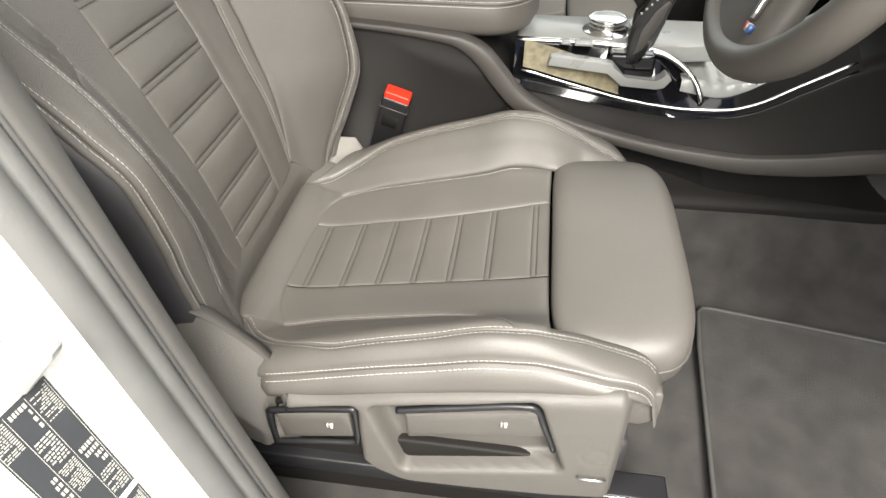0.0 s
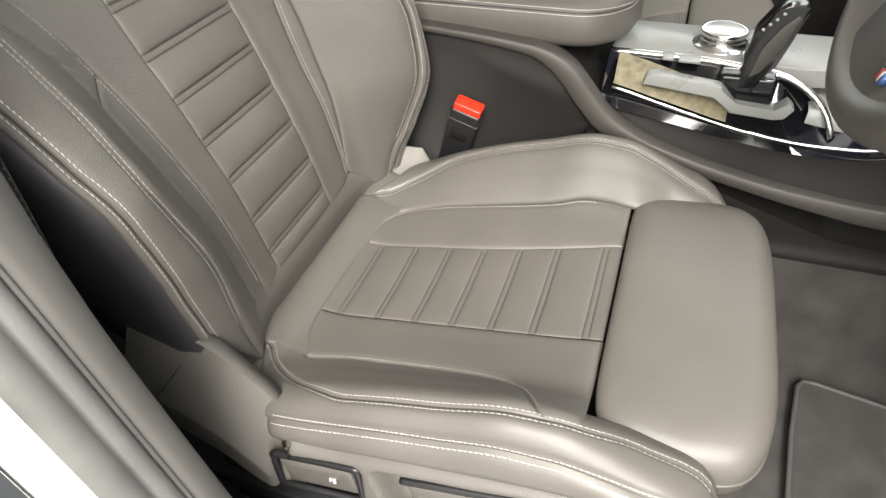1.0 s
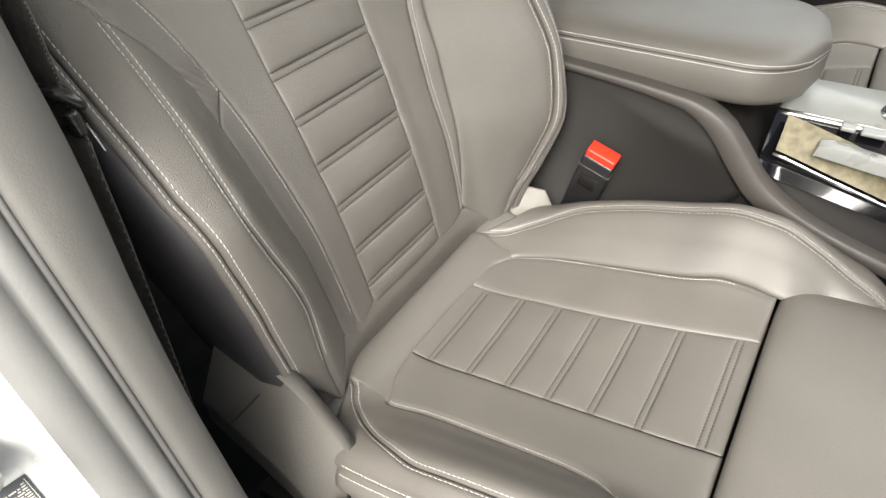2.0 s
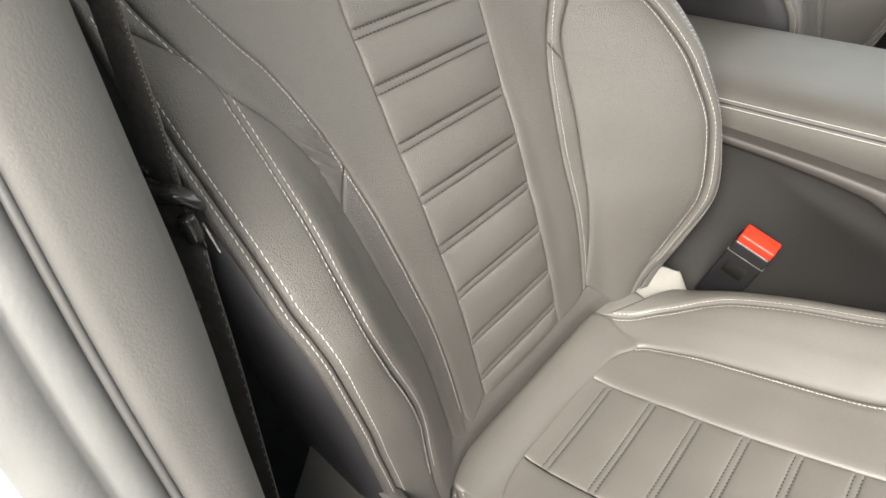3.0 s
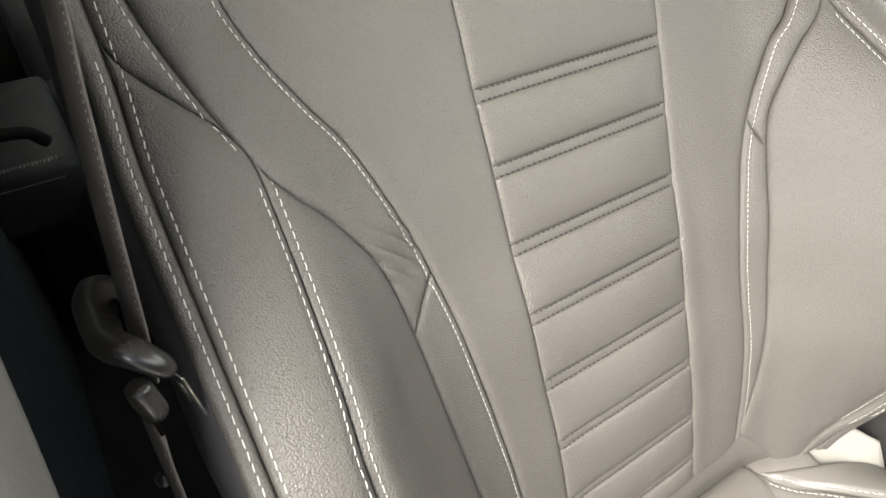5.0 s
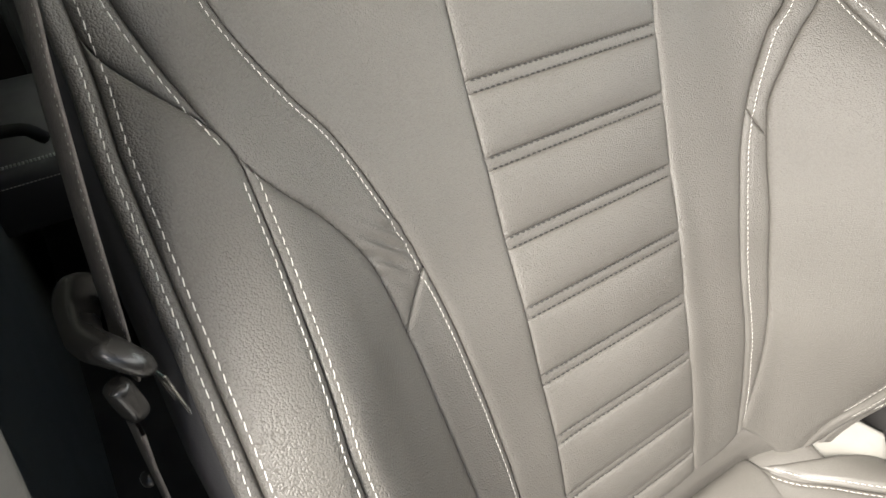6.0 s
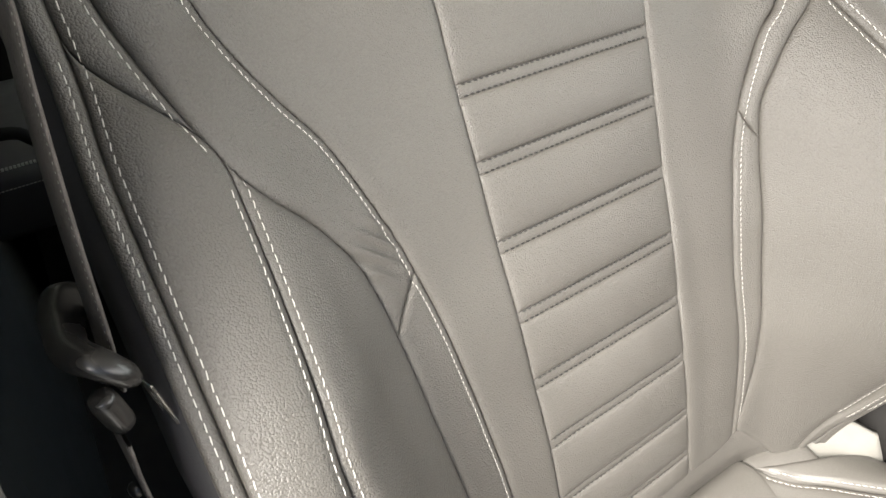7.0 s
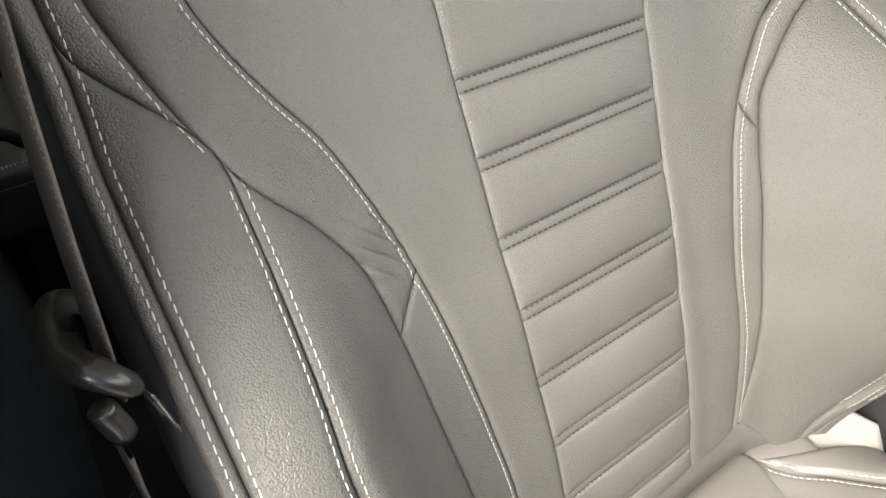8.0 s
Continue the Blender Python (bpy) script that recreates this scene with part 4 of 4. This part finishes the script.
for lo, hi in (((0.346, 0.352, 0.389), (0.362, 0.37, 0.395)), ((0.368, 0.352, 0.388), (0.398, 0.37, 0.394))):
    part("push_button", at_console(box_bm(lo, hi, 0.002)), PALE_GREY, console, "small pale button")
m = pose(0.424 - 0.3, 0.434 - 0.43, 0.388)
knob = part("rotary_knob", lathe_bm([(0.0, 0.0225), (0.029, 0.0225), (0.0315, 0.0232), (0.0325, 0.022), (0.0325, 0.016), (0.031, 0.0145), (0.0298, 0.014), (0.0298, 0.005), (0.0325, 0.004), (0.033, 0.0), (0.041, 0.0008), (0.041, -0.001)], m, 48), CHROME, console, "knurled silver rotary controller")
part("knob_cap", lathe_bm([(0.0, 0.0236), (0.027, 0.0235), (0.0285, 0.0226)], m, 40), SILVER, knob)
lever = part("gear_lever", at_console(prism_bm([(0.451, 0.366), (0.474, 0.368), (0.483, 0.404), (0.501, 0.442), (0.513, 0.477), (0.507, 0.488), (0.486, 0.489), (0.474, 0.476), (0.455, 0.449), (0.448, 0.412)], 0.335, 0.366, 0.007)), LEVER, console, "glossy black gear lever", angle=40)
marks = bmesh.new()
for x, z in ((0.4605, 0.449), (0.467, 0.456), (0.4735, 0.463), (0.48, 0.4705)):
    add_box(marks, (x, 0.3343, z), (x + 0.0034, 0.3352, z + 0.0034))
part("lever_marks", at_console(marks), PRINT, lever, "small white marks")
part("lever_collar", at_console(box_bm((0.425, 0.338, 0.345), (0.5, 0.375, 0.384), 0.006)), GLOSS, console)
part("lever_face", at_console(prism_bm([(0.46, 0.385), (0.474, 0.395), (0.492, 0.436), (0.504, 0.468), (0.498, 0.472), (0.482, 0.455), (0.466, 0.425)], 0.3318, 0.338, 0.0025)), BORDER, lever, "grey grained side of the lever", angle=40)
rows = []
for i in range(41):
    x = lerp(0.548, 0.79, i / 40)
    front = Vector((x, spl((0.54, 0.344), (0.62, 0.35), (0.7, 0.362), (0.8, 0.374))(x), spl((0.54, 0.345), (0.62, 0.333), (0.7, 0.352), (0.8, 0.41))(x)))
    rear = Vector((x, 0.5, spl((0.54, 0.363), (0.65, 0.363), (0.8, 0.42))(x)))
    rows.append([front - Vector((0, 0, 0.02))] + [front.lerp(rear, k) + Vector((0, 0, 0.0012 * math.sin(x * 260))) for k in (0, 0.1, 0.3, 0.6, 1.0)])
part("tray", at_console(grid_bm(rows)), PALE_GREY, console, "pale grey ribbed tray beside the lever")
# armrest
arm = thing("armrest", "grey leather padded armrest lid with stitched seam", "armrest", (0.1, 0.43, 0.43))
rows = []
for i in range(49):
    s = i / 48
    x = -0.42 + 0.625 * s
    end = 1 - max(0, (s - 0.86) / 0.14) ** 2.2
    half = 0.128 * max(end, 0.0) ** 0.5 if s > 0.86 else 0.128
    half = max(half, 0.001)
    row = []
    for k in range(28):
        th = k * math.tau / 28
        c, q = math.cos(th), math.sin(th)
        row.append(Vector((x, half * math.copysign(abs(c) ** 0.45, c), 0.012 + (0.042 if q > 0 else 0.04) * math.copysign(abs(q) ** 0.6, q) * (0.55 + 0.45 * max(end, 0) ** 0.4))))
    rows.append(row)
pad = part("pad", grid_bm(rows, close_u=True), CUSHION_LEATHER, arm, "padded grey leather")
for q, mt, r, nm in ((0.3, VINYL, 0.001, "seam_cord"), (0.22, THREAD, 0.0003, "seam_thread"), (0.4, THREAD, 0.0003, "seam_thread")):
    c, line = -((1 - q * q) ** 0.5), []
    for k in range(49):
        s_k = k / 48
        end = 1 - max(0, (s_k - 0.86) / 0.14) ** 2.2
        half = 0.128 * max(end, 0.0) ** 0.5 if s_k > 0.86 else 0.128
        line.append(Vector((-0.42 + 0.625 * s_k + 0.0006, -half * abs(c) ** 0.45 - 0.0004, 0.012 + 0.042 * q ** 0.6 * (0.55 + 0.45 * max(end, 0) ** 0.4))))
    part(nm, tube_bm(line, r, 6), mt, pad)

# ---- buckle, foam wedge, belt ----
bk = thing("seat_belt_buckle", "black seat belt buckle with a red release button", "seat belt buckle", (0.055, 0.285, 0.226))
mb = pose(0, 0, 0, 0, 18, 0) @ pose(0, 0, 0, 14, 0, 0)
part("housing", box_bm((-0.022, -0.013, -0.02), (0.024, 0.013, 0.108), 0.004, 3, mb), BLACK, bk, "black plastic housing")
part("button", box_bm((-0.02, -0.0105, 0.104), (0.0225, 0.0115, 0.119), 0.003, 3, mb), RED, bk, "red press button")
part("label_panel", box_bm((-0.013, -0.0145, 0.05), (0.013, -0.0125, 0.075), 0.001, 1, mb), PLASTIC_DARK, bk)
part("groove", box_bm((-0.0225, -0.0135, 0.088), (0.0245, 0.0135, 0.0895), 0.0, 1, mb), PLASTIC, bk)
wedge = thing("foam_wedge", "white folded foam piece between seat and console", "foam piece", (-0.01, 0.24, 0.19))
rows = []
for i in range(15):
    v = i / 14
    row = []
    for j in range(13):
        u = j / 12
        a = Vector((-0.05, 0.205, 0.165)).lerp(Vector((0.036, 0.258, 0.2)), u)
        b = Vector((-0.034, 0.238, 0.257)).lerp(Vector((0.012, 0.256, 0.246)), u)
        p = a.lerp(b, v) + Vector((0.4, -0.7, 0.5)) * (0.007 * math.sin(math.pi * u) * math.sin(math.pi * v)) - Vector((-0.01, 0.24, 0.19))
        row.append(p + Vector((0.3, -0.7, 0.6)) * 0.0018 * noise.noise(p * 40))
    rows.append(row)
wedge_ob = part("wedge_body", grid_bm(rows), CREAM, wedge)
solid = wedge_ob.modifiers.new("thick", "SOLIDIFY")
solid.thickness = 0.012

belt = thing("seat_belt", "dark woven seat belt with its latch plate hanging by the seat", "seat belt", (-0.15, -0.28, 0.65))
O = Vector((-0.15, -0.28, 0.65))
strap = [(-0.25, -0.268, 0.93), (-0.19, -0.269, 0.79), (-0.159, -0.273, 0.713), (-0.148, -0.277, 0.69), (-0.14, -0.28, 0.67), (-0.13, -0.284, 0.642), (-0.121, -0.289, 0.6), (-0.117, -0.292, 0.58)]
strap_low = [(-0.1, -0.2965, 0.577), (-0.099, -0.298, 0.562), (-0.097, -0.3, 0.5), (-0.095, -0.31, 0.25), (-0.095, -0.315, 0.05)]
for pts, wide, n in ((strap, 0.0138, 60), (strap_low, 0.016, 30)):
    w = (Vector((0.93, 0.2, 0.32)) if pts is strap else Vector((0.992, 0.124, 0.0))) * wide
    out = Vector((0.3, -0.95, 0.0)) * 0.0008
    rows = [[p - O + w * a + out * b for a, b in ((-1, 0), (-0.93, 0.9), (-0.5, 1), (0, 1), (0.5, 1), (0.93, 0.9), (1, 0), (0.93, -0.9), (0, -1), (-0.93, -0.9))] for p in along(pts, n)]
    web = part("webbing", grid_bm(rows, close_u=True), WEBBING, belt, "dark woven webbing")
    edge = bmesh.new()
    line = along(pts, n * 6)
    for i in range(0, len(line) - 2, 3):
        p, q = line[i] - O + w * 0.9 + out * 1.3, line[i + 1] - O + w * 0.9 + out * 1.3
        vs = [edge.verts.new(c + d) for c in (p, q) for d in (w * 0.035, -w * 0.035)]
        edge.faces.new((vs[0], vs[1], vs[3], vs[2]))
    part("edge_thread", edge, PRINT, web, "pale thread along the edge")
body = [(-0.152, -0.293, 0.606), (-0.143, -0.2975, 0.6045), (-0.132, -0.3, 0.605), (-0.115, -0.3, 0.607), (-0.102, -0.2945, 0.607), (-0.098, -0.288, 0.601), (-0.097, -0.283, 0.594)]
latch = part("latch_body", tube_bm([p - O for p in along(body, 22)], [0.005, 0.0085, 0.0095, 0.0096, 0.0092, 0.0088, 0.008, 0.0078, 0.0076, 0.0074, 0.0072, 0.007, 0.007, 0.007, 0.007, 0.0068, 0.0066, 0.0064, 0.006, 0.0056, 0.005, 0.003], 16, 0.8), SATIN, belt, "curved black latch plate cover")
tongue = bmesh.new()
zdir = (Vector((-0.113, -0.282, 0.578)) - Vector((-0.108, -0.276, 0.541))).normalized()
xdir = (Vector((0.95, 0.27, 0.17)) - zdir * zdir.dot(Vector((0.95, 0.27, 0.17)))).normalized()
ml = Matrix.Translation(Vector((-0.1105, -0.279, 0.5575)) - O) @ Matrix((xdir, zdir.cross(xdir), zdir)).transposed().to_4x4()
for lo, hi in (((-0.0052, -0.0009, -0.02), (-0.0036, 0.0009, 0.02)), ((0.0036, -0.0009, -0.02), (0.0052, 0.0009, 0.02)), ((-0.0052, -0.0009, -0.022), (0.0052, 0.0009, -0.0195)), ((-0.0052, -0.0009, 0.015), (0.0052, 0.0009, 0.02))):
    add_box(tongue, lo, hi, 0.0006, 1, ml)
part("latch_tongue", tongue, CHROME, belt, "bright steel latch tongue", angle=30)
part("belt_rivet", lathe_bm([(0, 0.003), (0.0025, 0.0026), (0.0036, 0.0012), (0.0038, 0)], Matrix.Translation(Vector((-0.104, -0.3025, 0.532)) - O) @ pose(0, 0, 0, 80, 0, 20), 16), SATIN, belt, "small black rivet on the strap")
part("stop_button", lathe_bm([(0, 0.0098), (0.0036, 0.0097), (0.0047, 0.0088), (0.0051, 0.0055), (0.0051, -0.0055), (0.0045, -0.009), (0.0034, -0.0098), (0, -0.0098)], Matrix.Translation(Vector((-0.094, -0.295, 0.588)) - O) @ pose(0, 0, 0, 8, 4, 0), 20), SATIN, belt, "small black stop button")

# ---- steering wheel ----
wheel = thing("steering_wheel", "dark leather steering wheel with a silver spoke", "steering wheel", (0.575, 0.01, 0.694))
wm = pose(0, 0, 0, 0, -68, 0)
rimrows = []
for k in range(64):
    th = k * math.tau / 64
    row = []
    for j in range(14):
        ph = j * math.tau / 14
        r = 0.185 + 0.0175 * math.cos(ph)
        row.append(wm @ Vector((r * math.cos(th), r * math.sin(th), 0.021 * math.sin(ph))))
    rimrows.append(row)
part("rim", grid_bm(rimrows, close_u=True, close_v=True), SMOOTH_LEATHER, wheel, "thick dark leather rim")
part("hub", lathe_bm([(0, 0.02), (0.05, 0.018), (0.068, 0.005), (0.07, -0.03), (0.05, -0.06)], wm, 32), PLASTIC_DARK, wheel)
part("airbag_cover", lathe_bm([(0, 0.034), (0.03, 0.033), (0.06, 0.026), (0.078, 0.012), (0.082, -0.01), (0.07, -0.04)], wm, 36), PLASTIC_DARK, wheel, "soft dark centre cover")
spoke_rows = []
for i in range(13):
    t = i / 12
    r = lerp(0.05, 0.182, t)
    half = lerp(0.075, 0.085, t * t)
    spoke_rows.append([wm @ Vector((-r, half * a, b)) for a, b in ((-1, -0.012), (-0.97, 0.004), (-0.8, 0.012), (0, 0.014), (0.8, 0.012), (0.97, 0.004), (1, -0.012), (0, -0.016))])
spoke = part("lower_spoke", grid_bm(spoke_rows, close_u=True), SMOOTH_LEATHER, wheel, "dark lower spoke")
part("spoke_inlay", tube_bm([wm @ Vector(p) for p in along([(-0.05, -0.03, 0.018), (-0.1, -0.045, 0.018), (-0.138, -0.052, 0.018)], 14)], 0.0075, 8, 0.5), SILVER, spoke, "satin silver inlay")
for i, mt in enumerate((BLUE, PRINT, BADGE_RED)):
    part("badge_stripe", box_bm((-0.146 - 0.004, -0.06 + i * 0.0045, 0.014), (-0.146 + 0.004, -0.0558 + i * 0.0045, 0.0195), 0.0, 1, wm), mt, spoke)
for k in (-1, 1):
    part("side_spoke", tube_bm([wm @ Vector(p) for p in along([(0.0, 0.06 * k, 0.004), (-0.01, 0.12 * k, 0.006), (-0.012, 0.178 * k, 0.002)], 10)], 0.018, 12, 0.6), PLASTIC_DARK, wheel)
part("column_cover", tube_bm([(0.03, 0, -0.01), (0.12, 0, -0.03), (0.3, 0, -0.06)], [0.05, 0.06, 0.075], 20, 0.8), PLASTIC_DARK, wheel, "dark steering column cover")

# ---- rear of the cabin ----
rear_door = thing("rear_door", "dark rear door lining with an armrest", "car door", (-0.8, -0.43, 0.3), kind="structure")
part("lining", box_bm((-0.75, -0.03, -0.4), (0.66, 0.03, 0.4), 0.02), DARK_LINING, rear_door)
for lo, hi in (((-0.75, -0.02, 0.8), (0.66, 0.02, 0.86)), ((0.58, -0.02, 0.4), (0.66, 0.02, 0.8)), ((-0.75, -0.02, 0.4), (-0.68, 0.02, 0.8))):
    part("window_frame", box_bm(lo, hi, 0.006), GREY_FELT, rear_door, "dark window frame bar")
pane = part("pane", box_bm((-0.68, -0.003, 0.4), (0.58, 0.003, 0.8)), GLASS, rear_door, "tinted window glass")
pane.visible_shadow = False
part("door_armrest", box_bm((-0.45, 0.0, -0.045), (-0.05, 0.156, 0.056), 0.022, 4), VINYL, rear_door, "black padded armrest")
rows = bmesh.new()
for z in (0.052, 0.034):
    for i in range(22):
        y = 0.02 + i * 0.005
        add_box(rows, (-0.0555 + (0.001 if z < 0.04 else -0.014), y, z - 0.0005), (-0.0495 + (0.001 if z < 0.04 else -0.014), y + 0.0034, z + 0.0005 + (0.005 if z > 0.04 else 0)))
tagged(part("armrest_stitching", rows, PRINT, rear_door, "two rows of pale thread"), kind="stuff")
part("pull_handle", tube_bm(along([(-0.06, 0.03, 0.1), (-0.05, 0.07, 0.112), (-0.05, 0.105, 0.108), (-0.06, 0.125, 0.085)], 14), 0.009, 8), PLASTIC_DARK, rear_door)
bench = thing("rear_bench", "dark rear bench seat behind the front seats", "car seat", (-1.1, 0.45, 0.0))
part("bench_cushion", box_bm((-0.25, -0.75, 0.02), (0.28, 0.75, 0.32), 0.05, 4), VINYL, bench)
part("bench_backrest", box_bm((-0.42, -0.75, 0.2), (-0.2, 0.75, 0.85), 0.06, 4, pose(0, 0, 0, 0, -8, 0)), VINYL, bench)
